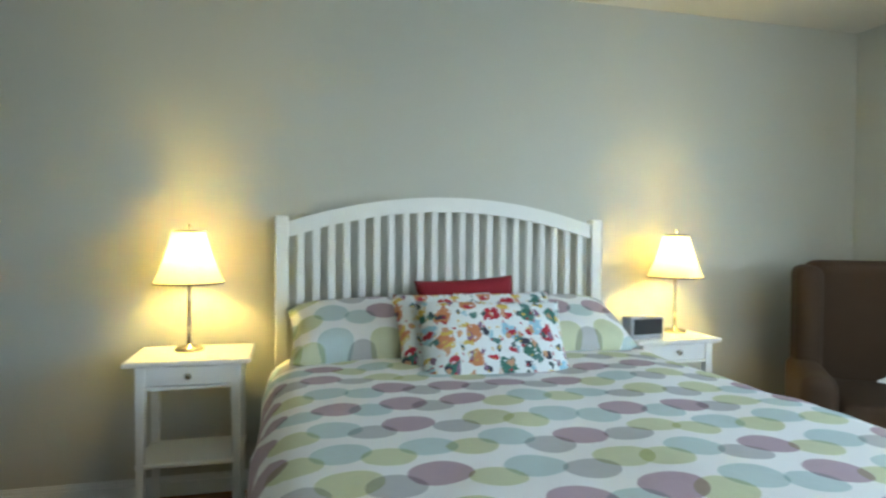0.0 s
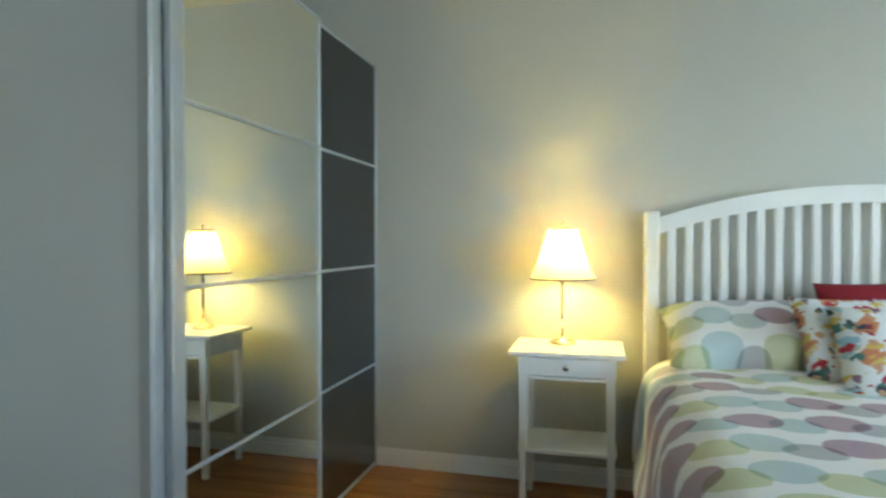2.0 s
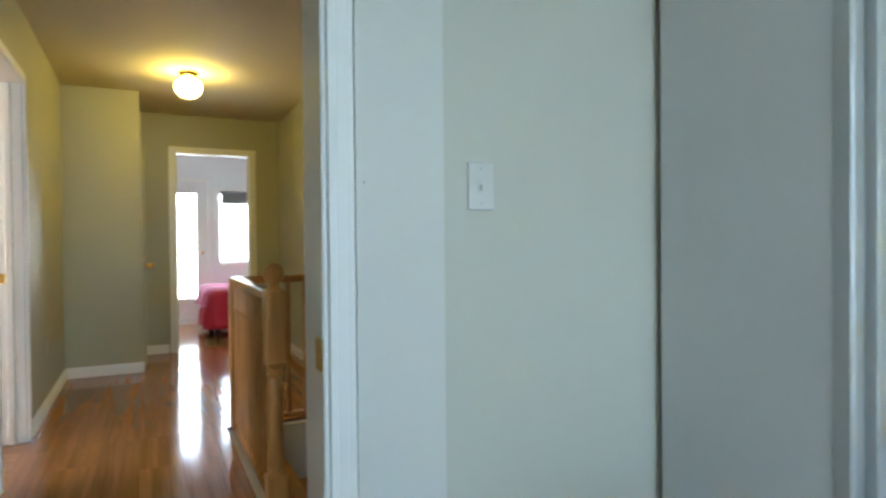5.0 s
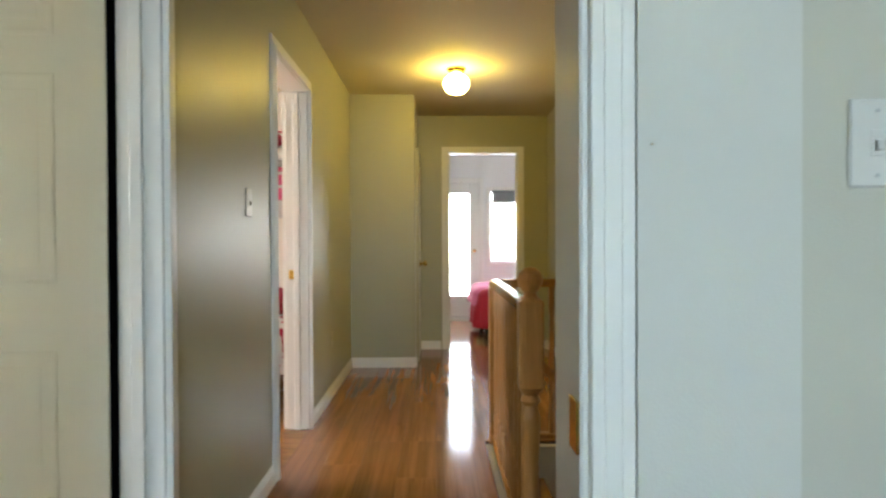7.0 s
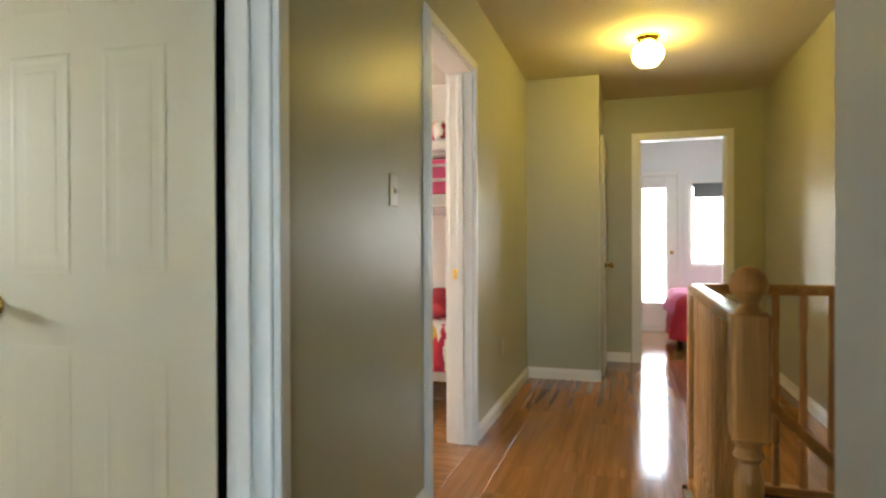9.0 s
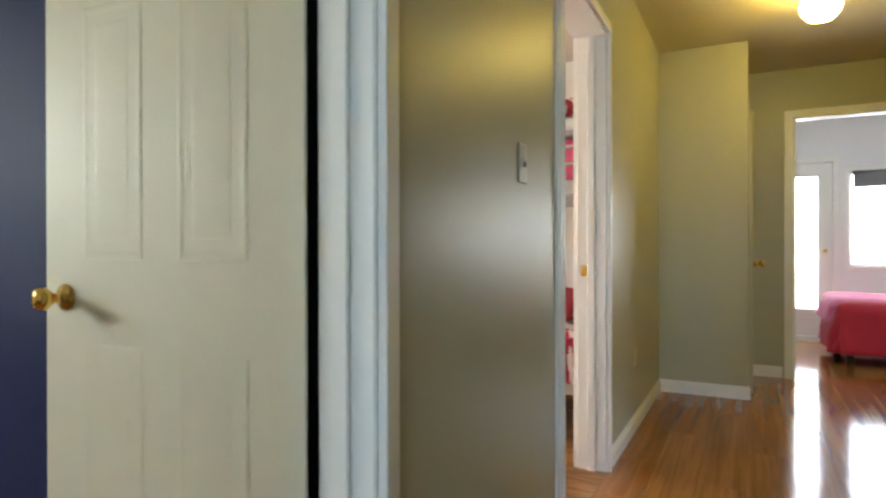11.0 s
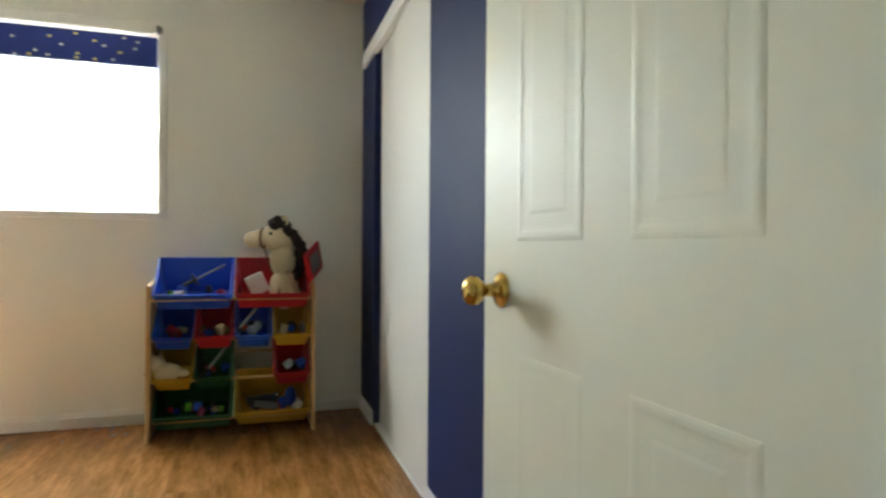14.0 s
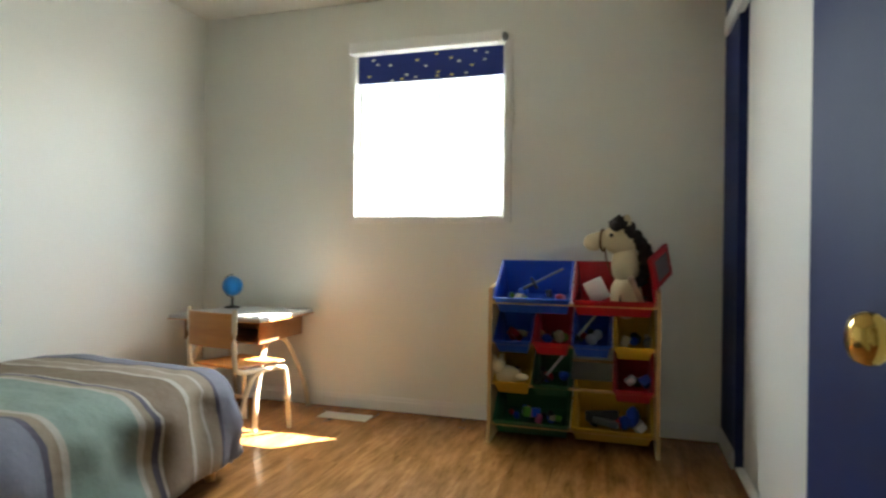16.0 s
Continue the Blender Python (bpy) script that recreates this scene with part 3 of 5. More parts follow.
# ---- windows ----
def window(name, label, axis, plane, depth, s, u0, u1, z0, z1, mullions=(), casing=0.045, sash=0.03):
    """White frame with sash and pane in an opening; s: side (+1/-1 along the wall's normal) on which the casing sits."""
    w = new(name)
    tagged(w, label, "window", kind="structure")

    def b(nm, ua, ub, da, db, za, zb, mat, bev=0.003):
        m = bmesh.new()
        box(m, (ua, da, za) if axis == 0 else (da, ua, za), (ub, db, zb) if axis == 0 else (db, ub, zb), bev)
        return part(nm, m, mat, w)
    o = plane + s * 0.014
    for nm, q in (("casing", (u0 - casing, u0, z0 - casing, z1 + casing)), ("casing", (u1, u1 + casing, z0 - casing, z1 + casing)), ("casing", (u0, u1, z1, z1 + casing)), ("sill", (u0, u1, z0 - casing, z0))):
        b(nm, q[0], q[1], plane, o, q[2], q[3], TRIM)
    g = plane - s * depth * 0.55
    for q in ((u0, u0 + sash, z0, z1), (u1 - sash, u1, z0, z1), (u0 + sash, u1 - sash, z0, z0 + sash), (u0 + sash, u1 - sash, z1 - sash, z1)):
        b("window_frame", q[0], q[1], g - 0.02, g + 0.02, q[2], q[3], TRIM)
    edges = [u0 + sash, *mullions, u1 - sash]
    for mu in mullions:
        b("mullion", mu - 0.012, mu + 0.012, g - 0.015, g + 0.015, z0 + sash, z1 - sash, TRIM)
    for a, c in zip(edges, edges[1:]):
        p = b("pane", a + (0.012 if a != edges[0] else 0), c - (0.012 if c != edges[-1] else 0), g - 0.003, g + 0.003, z0 + sash, z1 - sash, GLASS, 0)
        p.visible_shadow = False
    return w


window("window_1", "white framed slider window with a half-raised blind", 0, KY, 0.14, 1, -1.868, -0.928, 1.198, 2.20, (-1.45, -1.05))
# window_2 and window_5: added out of view to light the main bedroom
window("window_2", "unseen white framed bedroom window, added to let light in", 0, -0.5, 0.12, 1, 0.6, 2.3, 0.8, 2.1, (1.45,))
window("window_5", "unseen white framed bedroom window, added to let light in", 1, EAST, 0.12, -1, -0.40, 1.10, 0.8, 2.1, (0.35,))
window("window_3", "bright white framed window of the end bedroom", 1, FAR, 0.14, 1, 0.985, 2.0, 0.835, 1.855, (), 0.05)
# added bunk room window, never in view
window("window_4", "unseen white framed bunk room window, added for light", 0, -3.6, 0.12, 1, -5.2, -4.0, 0.9, 2.1, (-4.6,))
bx("crank_handle", bpy.data.objects["window_3"], (FAR + 0.014, 1.46, 0.845), (FAR + 0.04, 1.59, 0.865), TRIM, 0.004)

patio = thing("glazed_door", "white glazed exterior door with a long bright pane", "door", (0, 0, 0))
bm = bmesh.new()
for a, b in (((FAR - 0.08, 0.33, 0.06), (FAR - 0.03, 0.42, 1.97)), ((FAR - 0.08, 0.70, 0.06), (FAR - 0.03, 0.84, 1.97)), ((FAR - 0.08, 0.42, 1.82), (FAR - 0.03, 0.70, 1.97)), ((FAR - 0.08, 0.42, 0.06), (FAR - 0.03, 0.70, 0.36))):
    box(bm, a, b, 0.004)
part("leaf", bm, TRIM, patio)
p = bx("pane", patio, (FAR - 0.06, 0.42, 0.36), (FAR - 0.054, 0.70, 1.82), GLASS, 0)
p.visible_shadow = False
bm = bmesh.new()
lathe(bm, (FAR - 0.03, 0.77, 1.0), ((0.025, 0), (0.012, 0.012), (0.012, 0.03), (0.024, 0.045), (0.012, 0.06)), 16, "x")
part("door_knob", bm, BRASS, patio, "", True)
bm = bmesh.new()
for a, b in (((FAR, 0.26, 0), (FAR + 0.016, 0.33, 2.04)), ((FAR, 0.84, 0), (FAR + 0.016, 0.90, 2.04)), ((FAR, 0.33, 1.97), (FAR + 0.016, 0.84, 2.04)), ((FAR - 0.1, 0.33, 0), (FAR + 0.02, 0.84, 0.058))):
    box(bm, a, b, 0.003)
tagged(mesh_ob("trim_glazed_door", bm, TRIM), "white casing of the glazed door", "trim", kind="structure")
b2 = thing("roller_blind", "dark grey blind rolled up at the bright window", "blind", (FAR + 0.03, 1.51, 1.84))
bm = bmesh.new()
lathe(bm, (0, -0.5, 0), ((0.02, 0), (0.02, 1.0)), 16, "y")
part("roll", bm, PLASTIC_GREY, b2, "", True)
bx("cloth", b2, (0.014, -0.49, -0.16), (0.018, 0.49, 0.0), PLASTIC_GREY, 0)

blind = thing("roller_blind", "navy roller blind with small stars, mostly raised", "blind", (-1.385, KY + 0.045, 2.205))
bm = bmesh.new()
box(bm, (-0.466, -0.03, -0.02), (0.466, 0.035, 0.05), 0.012, 2)
part("cassette", bm, TRIM, blind, "white blind cassette")
# end blocks added to stop daylight leaking past the cassette
for xa in (-0.480, 0.4665):
    bx("light_stop", blind, (xa, -0.026, -0.012), (xa + 0.0135, 0.034, 0.05), TRIM, 0.003)
bm = bmesh.new()
box(bm, (-0.4696, -0.077, -0.175), (0.4696, -0.075, -0.0055))
cl = part("cloth", bm, BLIND, blind, "navy cloth printed with small stars")
cl.data.transform(Matrix.Rotation(radians(-90), 4, "X"))
cl.matrix_local = pose(0, 0, 0, 90, 0, 0)
bx("bottom_bar", blind, (-0.467, -0.081, -0.183), (0.467, -0.071, -0.175), TRIM, 0.002)
bm = bmesh.new()
lathe(bm, (-0.480, 0.002, 0.015), ((0.026, 0), (0.026, -0.016), (0.014, -0.03)), 16, "x")
part("chain_wheel", bm, PLASTIC_GREY, blind, "", True)

# ---- sliding closet of the kids room ----
closet = thing("sliding_closet", "white sliding closet doors set in the navy wall", "closet", (0, 0, 0))
bx("sliding_door", closet, (KX0 - 0.030, -3.27, 0.012), (KX0 - 0.008, CL1 - 0.004, 2.15), CLOSET_DOOR, 0.003)
bx("sliding_door", closet, (KX0 - 0.060, CL0 + 0.004, 0.012), (KX0 - 0.038, -3.19, 2.15), CLOSET_DOOR, 0.003)
bx("fascia", closet, (KX0 - 0.020, KY + 0.07, 2.105), (KX0 + 0.018, CL1 + 0.03, 2.19), TRIM, 0.004, "white track fascia")
bx("floor_track", closet, (KX0 - 0.062, CL0 + 0.004, 0.0), (KX0 - 0.004, CL1 - 0.004, 0.012), TRIM, 0.002)

# ---- wardrobe with sliding doors ----
ward = thing("wardrobe", "tall wardrobe with a mirrored and a dark glass sliding door", "wardrobe", (0, 0, 0))
WX, WY0, WY1, WT = -1.412, 1.355, 2.905, 2.005
bx("side_panel", ward, (-1.93, WY0, 0), (WX - 0.05, WY0 + 0.02, WT), MELAMINE, 0.002, "grey melamine side panel")
bx("side_panel", ward, (-1.93, WY1 - 0.02, 0), (WX - 0.05, WY1, WT), MELAMINE, 0.002)
bx("back_panel", ward, (-1.93, WY0 + 0.02, 0.0), (-1.92, WY1 - 0.02, WT), MELAMINE, 0)
bx("top_panel", ward, (-1.92, WY0 + 0.02, WT - 0.02), (WX - 0.05, WY1 - 0.02, WT), MELAMINE, 0.002)
bx("bottom_panel", ward, (-1.92, WY0 + 0.02, 0.06), (WX - 0.05, WY1 - 0.02, 0.08), MELAMINE, 0.002)


def sliding(y0, y1, x, mat, label, near=0.024):
    bm = bmesh.new()
    box(bm, (x - 0.006, y0 + 0.02, 0.03), (x, y1 - 0.01, WT - 0.012))
    d = part("sliding_door", bm, mat, ward, label)
    for ya, yb in ((y0, y0 + near), (y1 - 0.012, y1)):
        bx("stile", d, (x - 0.02, ya, 0.012), (x + 0.008, yb, WT), ALU, 0.003)
    for z in (0.018, 0.518, 1.008, 1.499, WT - 0.012):
        bx("rail", d, (x - 0.012, y0 + near, z - 0.006), (x + 0.005, y1 - 0.012, z + 0.006), ALU, 0.002)


sliding(2.05, WY1, WX - 0.022, BLACK_GLASS, "dark grey glass panels in aluminium rails")
sliding(WY0 + 0.045, 2.237, WX + 0.004, MIRROR, "mirror panels in aluminium rails", 0.05)
bx("corner_profile", ward, (WX - 0.055, WY0 - 0.003, 0), (WX - 0.010, WY0 + 0.042, WT), ALU, 0.006)

# ---- bed of the main bedroom ----
BX0, BX1 = -0.165, 1.44


def slat_headboard():
    hb = thing("headboard", "white arched slatted headboard against the grey wall", "headboard", (0, 0.105, 0))
    for xa, xb in ((BX0, BX0 + 0.06), (BX1 - 0.06, BX1)):
        bx("post", hb, (xa, 2.70, 0), (xb, 2.76, 1.258), WHITE_WOOD, 0.006)
    mid, half = (BX0 + BX1) / 2, (BX1 - BX0) / 2 - 0.06

    def arch(x):
        return 1.212 + 0.122 * (1 - ((x - mid) / half) ** 2)
    bm = bmesh.new()
    n = 32
    for side in range(n):
        xa, xb = mid - half + 2 * half * side / n, mid - half + 2 * half * (side + 1) / n
        vs = []
        for x in (xa, xb):
            for y in (2.712, 2.748):
                for z in (arch(x) - 0.05, arch(x) + 0.02):
                    vs.append(bm.verts.new((x, y, z)))
        a = vs
        for q in ((0, 1, 5, 4), (2, 6, 7, 3), (1, 3, 7, 5), (0, 4, 6, 2)):
            bm.faces.new([a[i] for i in q])
        if side == 0:
            bm.faces.new([a[i] for i in (0, 2, 3, 1)])
        if side == n - 1:
            bm.faces.new([a[i] for i in (4, 5, 7, 6)])
    bmesh.ops.remove_doubles(bm, verts=bm.verts, dist=1e-5)
    part("arched_rail", bm, WHITE_WOOD, hb)
    bx("lower_rail", hb, (BX0 + 0.06, 2.712, 0.40), (BX1 - 0.06, 2.748, 0.48), WHITE_WOOD, 0.004)
    k = 21
    for i in range(k):
        x = mid - half + 2 * half * (i + 0.75) / (k + 0.5)
        bx("slat", hb, (x - 0.0165, 2.724, 0.48), (x + 0.0165, 2.738, arch(x) - 0.045), WHITE_WOOD, 0.004)


slat_headboard()


def drape(bm, x0, x1, y0, y1, top, drop, r, wrinkle, nx, ny, seed, back_drop=None, crown=0.0, flare=0.10):
    """A cloth laid over a block, hanging down its sides."""
    w, l = x1 - x0, y1 - y0
    ex = drop
    ey1 = drop if back_drop is None else back_drop
    us = [x0 - ex + (w + 2 * ex) * i / nx for i in range(nx + 1)]
    vs = [y0 - drop + (l + drop + ey1) * j / ny for j in range(ny + 1)]
    grid = []
    for u in us:
        col = []
        for v in vs:
            cx, cy = min(max(u, x0 + r), x1 - r), min(max(v, y0 + r), y1 - r)
            dx, dy = u - cx, v - cy
            d = math.hypot(dx, dy)
            if d < 1e-6:
                px, py, pz = u, v, top
            else:
                s = max(abs(dx), abs(dy)) if abs(dx) > r and abs(dy) > r else d
                a = min(s / r, math.pi / 2)
                fall = max(0.0, s - r * math.pi / 2)
                out = r * math.sin(a) + fall * flare
                px, py, pz = cx + dx / d * out, cy + dy / d * out, top - r * (1 - math.cos(a)) - fall
            k = noise.noise((u * 3.1 + seed, v * 3.1, seed)) * wrinkle + noise.noise((u * 9 + seed, v * 9, 2.0)) * wrinkle * 0.45
            if d > r:
                wave = noise.noise((u * 5.0, v * 5.0, seed + 5)) * wrinkle * 2.2
                px, py = px + dx / d * wave, py + dy / d * wave
            else:
                pz += k + crown * (1 - ((u - (x0 + x1) / 2) / (w / 2)) ** 2)
            col.append(bm.verts.new((px, py, max(pz, 0.03))))
        grid.append(col)
    for i in range(nx):
        for j in range(ny):
            bm.faces.new((grid[i][j], grid[i + 1][j], grid[i + 1][j + 1], grid[i][j + 1]))


def thicken(ob, t):
    s = ob.modifiers.new("thickness", "SOLIDIFY")
    s.thickness, s.offset = t, 1


bed = thing("bed", "white double bed base with a pale mattress", "bed", (0, 0, 0))
bx("mattress", bed, (-0.06, 0.72, 0.30), (1.36, 2.79, 0.56), WHITE_CLOTH, 0.05, "", 3)
for xa, xb in ((-0.10, -0.065), (1.365, 1.40)):
    bx("side_rail", bed, (xa, 0.68, 0.18), (xb, 2.80, 0.36), WHITE_WOOD, 0.004)
bx("foot_rail", bed, (-0.065, 0.68, 0.18), (1.365, 0.715, 0.36), WHITE_WOOD, 0.004)
for x in (-0.09, 1.39):
    bx("leg", bed, (x - 0.03, 0.68, 0.0), (x + 0.03, 0.74, 0.18), WHITE_WOOD, 0.004)
bm = bmesh.new()
drape(bm, -0.17, 1.52, 0.62, 2.70, 0.645, 0.36, 0.10, 0.012, 74, 84, 3.0, 0.0, 0.01)
duvet = tagged(mesh_ob("duvet", bm, DUVET, True), "white duvet printed with mauve, aqua, grey and green ovals", "duvet")
thicken(duvet, 0.02)


def pillow(name, label, mat, at, size, rot, group="", puff=1.0, seed=0.0):
    bm = bmesh.new()
    n = 18
    w, h, t = size
    for s in (1, -1):
        g = []
        for i in range(n + 1):
            row = []
            for j in range(n + 1):
                u, v = 2 * i / n - 1, 2 * j / n - 1
                fat = max(0.0, (1 - u ** 4) * (1 - v ** 4)) ** 0.6
                pinch = 1 - 0.06 * (1 - u * u) * abs(v) ** 3 if abs(v) > abs(u) else 1 - 0.06 * (1 - v * v) * abs(u) ** 3
                z = s * t / 2 * fat * puff + noise.noise((u * 2 + seed, v * 2, s)) * t * 0.06 * fat
                row.append(bm.verts.new((u * w / 2 * pinch, v * h / 2 * pinch, z)))
            g.append(row)
        for i in range(n):
            for j in range(n):
                bm.faces.new((g[i][j], g[i + 1][j], g[i + 1][j + 1], g[i][j + 1]))
    bmesh.ops.remove_doubles(bm, verts=bm.verts, dist=0.0005)
    ob = mesh_ob(name, bm, mat, True)
    ob.matrix_world = pose(*at, *rot)
    return tagged(ob, label, "pillow" if name == "pillow" else "cushion", group)


pillow("pillow", "bed pillow in the oval print, leaning on the headboard", DUVET, (0.26, 2.62, 0.76), (0.74, 0.42, 0.19), (24, 0, 2), "bed pillows", 1.0, 1)
pillow("pillow", "bed pillow in the oval print, leaning on the headboard", DUVET, (1.06, 2.62, 0.76), (0.74, 0.42, 0.19), (24, 0, -2), "bed pillows", 1.0, 4)
pillow("cushion", "dark red square cushion behind the print pillow", RED_CLOTH, (0.68, 2.63, 0.81), (0.46, 0.36, 0.13), (70, -3, -3), "", 1.0, 7)
pillow("cushion", "white rectangular cushion with a folk animal and leaf print", FLORAL, (0.67, 2.25, 0.752), (0.60, 0.38, 0.15), (55, 1, -3), "", 1.0, 9)
for sx, lab in ((0.27, "folk print pillowcase corner behind the cushion"), (1.0, "folk print pillowcase corner behind the cushion")):
    pillow("pillow", lab, FLORAL, (0.53 if sx < 0.5 else 0.80, 2.42, 0.775), (0.44, 0.37, 0.12), (56, 0, 3), "folk print pillows", 1.0, sx)


def nightstand(at):
    t = thing("nightstand", "white bedside table with one drawer and a low shelf", "nightstand", at, "bedside tables")
    w, d, h = 0.46, 0.35, 0.685
    bx("tabletop", t, (-w / 2, -d / 2, h - 0.02), (w / 2, d / 2, h), WHITE_WOOD, 0.004)
    for sx in (-1, 1):
        for sy in (-1, 1):
            bm = bmesh.new()
            x, y = sx * (w / 2 - 0.058), sy * (d / 2 - 0.04)
            vs = box(bm, (x - 0.018, y - 0.018, 0), (x + 0.018, y + 0.018, h - 0.02))
            for v in vs:
                if v.co.z < 0.01:
                    v.co.x += (x - v.co.x) * 0.35 + sx * 0.004
                    v.co.y += (y - v.co.y) * 0.35
            part("leg", bm, WHITE_WOOD, t)
    bx("apron", t, (-w / 2 + 0.06, d / 2 - 0.05, h - 0.11), (w / 2 - 0.06, d / 2 - 0.035, h - 0.02), WHITE_WOOD, 0.002)
    for sx in (-1, 1):
        bx("apron", t, (sx * (w / 2 - 0.055), -d / 2 + 0.055, h - 0.11), (sx * (w / 2 - 0.037), d / 2 - 0.055, h - 0.02), WHITE_WOOD, 0.002)
    bx("drawer_rail", t, (-w / 2 + 0.06, -d / 2 + 0.026, h - 0.115), (w / 2 - 0.06, -d / 2 + 0.05, h - 0.102), WHITE_WOOD, 0.002)
    f = bx("drawer_front", t, (-w / 2 + 0.065, -d / 2 + 0.028, h - 0.099), (w / 2 - 0.065, -d / 2 + 0.05, h - 0.026), WHITE_WOOD, 0.003)
    bm = bmesh.new()
    lathe(bm, (0, -d / 2 + 0.028, h - 0.062), ((0.007, 0), (0.006, -0.010), (0.013, -0.016), (0.012, -0.022), (0.004, -0.025)), 16, "y")
    part("drawer_knob", bm, NICKEL, f, "", True)
    bx("shelf", t, (-w / 2 + 0.035, -d / 2 + 0.03, 0.266), (w / 2 - 0.035, d / 2 - 0.03, 0.284), WHITE_WOOD, 0.003)


nightstand((-0.48, 2.69, 0))
nightstand((1.70, 2.69, 0))


def table_lamp(at):
    t = thing("table_lamp", "lit table lamp with a cream shade and slim metal stem", "table lamp", at, "bedside lamps")
    bm = bmesh.new()
    lathe(bm, (0, 0, 0), ((0.058, 0), (0.058, 0.008), (0.05, 0.016), (0.012, 0.022), (0.010, 0.028)), 32)
    part("base", bm, NICKEL, t, "", True)
    bm = bmesh.new()
    lathe(bm, (0, 0, 0), ((0.009, 0.026), (0.008, 0.10), (0.011, 0.105), (0.009, 0.112), (0.008, 0.20), (0.011, 0.206), (0.008, 0.214), (0.008, 0.33), (0.013, 0.335), (0.013, 0.37)), 16)
    part("stem", bm, NICKEL, t, "", True)
    bm = bmesh.new()
    prof = ((0.139, 0.283), (0.118, 0.325), (0.096, 0.385), (0.078, 0.445), (0.064, 0.498))
    n = 36
    rings = [[bm.verts.new((r * math.cos(2 * math.pi * i / n), r * math.sin(2 * math.pi * i / n), z)) for i in range(n)] for r, z in prof]
    for a, b in zip(rings, rings[1:]):
        for i in range(n):
            bm.faces.new((a[i], a[(i + 1) % n], b[(i + 1) % n], b[i]))
    sh = part("shade", bm, SHADE, t, "cream fabric shade", True)
    for r, z in ((0.139, 0.283), (0.064, 0.498)):
        bm = bmesh.new()
        tube(bm, [(r * math.cos(2 * math.pi * i / 40), r * math.sin(2 * math.pi * i / 40), z) for i in range(41)], 0.0035, 6)
        part("rim", bm, BLACK, sh, "dark piping")
    bm = bmesh.new()
    for k in range(3):
        a = 2 * math.pi * k / 3
        tube(bm, [(0, 0, 0.485), (0.064 * math.cos(a), 0.064 * math.sin(a), 0.497)], 0.002, 6)
    tube(bm, [(0, 0, 0.37), (0, 0, 0.52)], 0.003, 6)
    ball(bm, (0, 0, 0.522), 0.008)
    part("harp", bm, NICKEL, t)
    lamp("bulb", "POINT", 0.94, (1.0, 0.80, 0.26), pose(at[0], at[1], at[2] + 0.392), radius=0.026)


table_lamp((-0.507, 2.742, 0.685))
table_lamp((1.825, 2.742, 0.685))

clock = thing("clock_radio", "black and silver clock radio on the bedside table", "clock radio", (1.56, 2.61, 0.685), turn=6)
bm = bmesh.new()
vs = box(bm, (-0.10, -0.03, 0.0), (0.10, 0.04, 0.105), 0.006)
part("body", bm, PLASTIC_SILVER, clock, "silver grey body")
bx("display", clock, (-0.082, -0.034, 0.022), (0.082, -0.030, 0.094), BLACK, 0.001, "black display")

# ---- armchair ----
arm = thing("armchair", "brown upholstered wing armchair in the corner", "armchair", (2.62, 2.20, 0), turn=-38)


def soft_box(bm, a, b, r):
    box(bm, a, b, r, 4)


for nm, a, b, r in (("seat_base", (-0.30, -0.36, 0.12), (0.30, 0.26, 0.34), 0.04), ("seat_cushion", (-0.28, -0.38, 0.34), (0.28, 0.20, 0.47), 0.05), ("backrest", (-0.34, 0.17, 0.20), (0.34, 0.38, 1.06), 0.07),
                    ("armrest", (-0.43, -0.36, 0.14), (-0.28, 0.26, 0.57), 0.072), ("armrest", (0.28, -0.36, 0.14), (0.43, 0.26, 0.57), 0.072), ("wing", (-0.40, 0.06, 0.36), (-0.28, 0.34, 1.035), 0.058), ("wing", (0.28, 0.06, 0.36), (0.40, 0.34, 1.035), 0.058)):
    bm = bmesh.new()
    soft_box(bm, a, b, r)
    part(nm, bm, BROWN_WOOL, arm, "", True)
for x in (-0.27, 0.27):
    for y in (-0.30, 0.30):
        bm = bmesh.new()
        lathe(bm, (x, y, 0), ((0.018, 0), (0.028, 0.12)), 12)
        part("leg", bm, OAK, arm)
mag = tagged(bx("magazine", None, (2.28, 1.86, 0.632), (2.50, 2.02, 0.642), PAPER, 0.003), "folded white magazine lying on the armrest", "magazine")
mag.matrix_world = Matrix.Translation((2.41, 1.98, 0.571)) @ Matrix.Rotation(radians(20), 4, "Z") @ Matrix.Translation((-2.39, -1.94, -0.632))

# ---- hall ----
hl = thing("ceiling_light", "lit round opal ceiling light on a brass base", "ceiling light", (-5.764, 0.381, C2))
bm = bmesh.new()
lathe(bm, (0, 0, 0), ((0.075, 0), (0.075, -0.012), (0.055, -0.03), (0.05, -0.05)), 28)
part("base", bm, BRASS, hl, "", True)
bm = bmesh.new()
lathe(bm, (0, 0, 0), ((0.05, -0.05), (0.088, -0.075), (0.10, -0.11), (0.092, -0.15), (0.06, -0.185), (0.02, -0.197)), 28)
part("globe", bm, GLOBE_LIGHT, hl, "glowing opal glass", True)

# stair opening with its balustrade
SX0, SX1, SY0 = -4.50, -3.235, 0.543
bal = thing("stair_balustrade", "golden oak stair balustrade with a ball-topped newel post", "balustrade", (0, 0, 0))


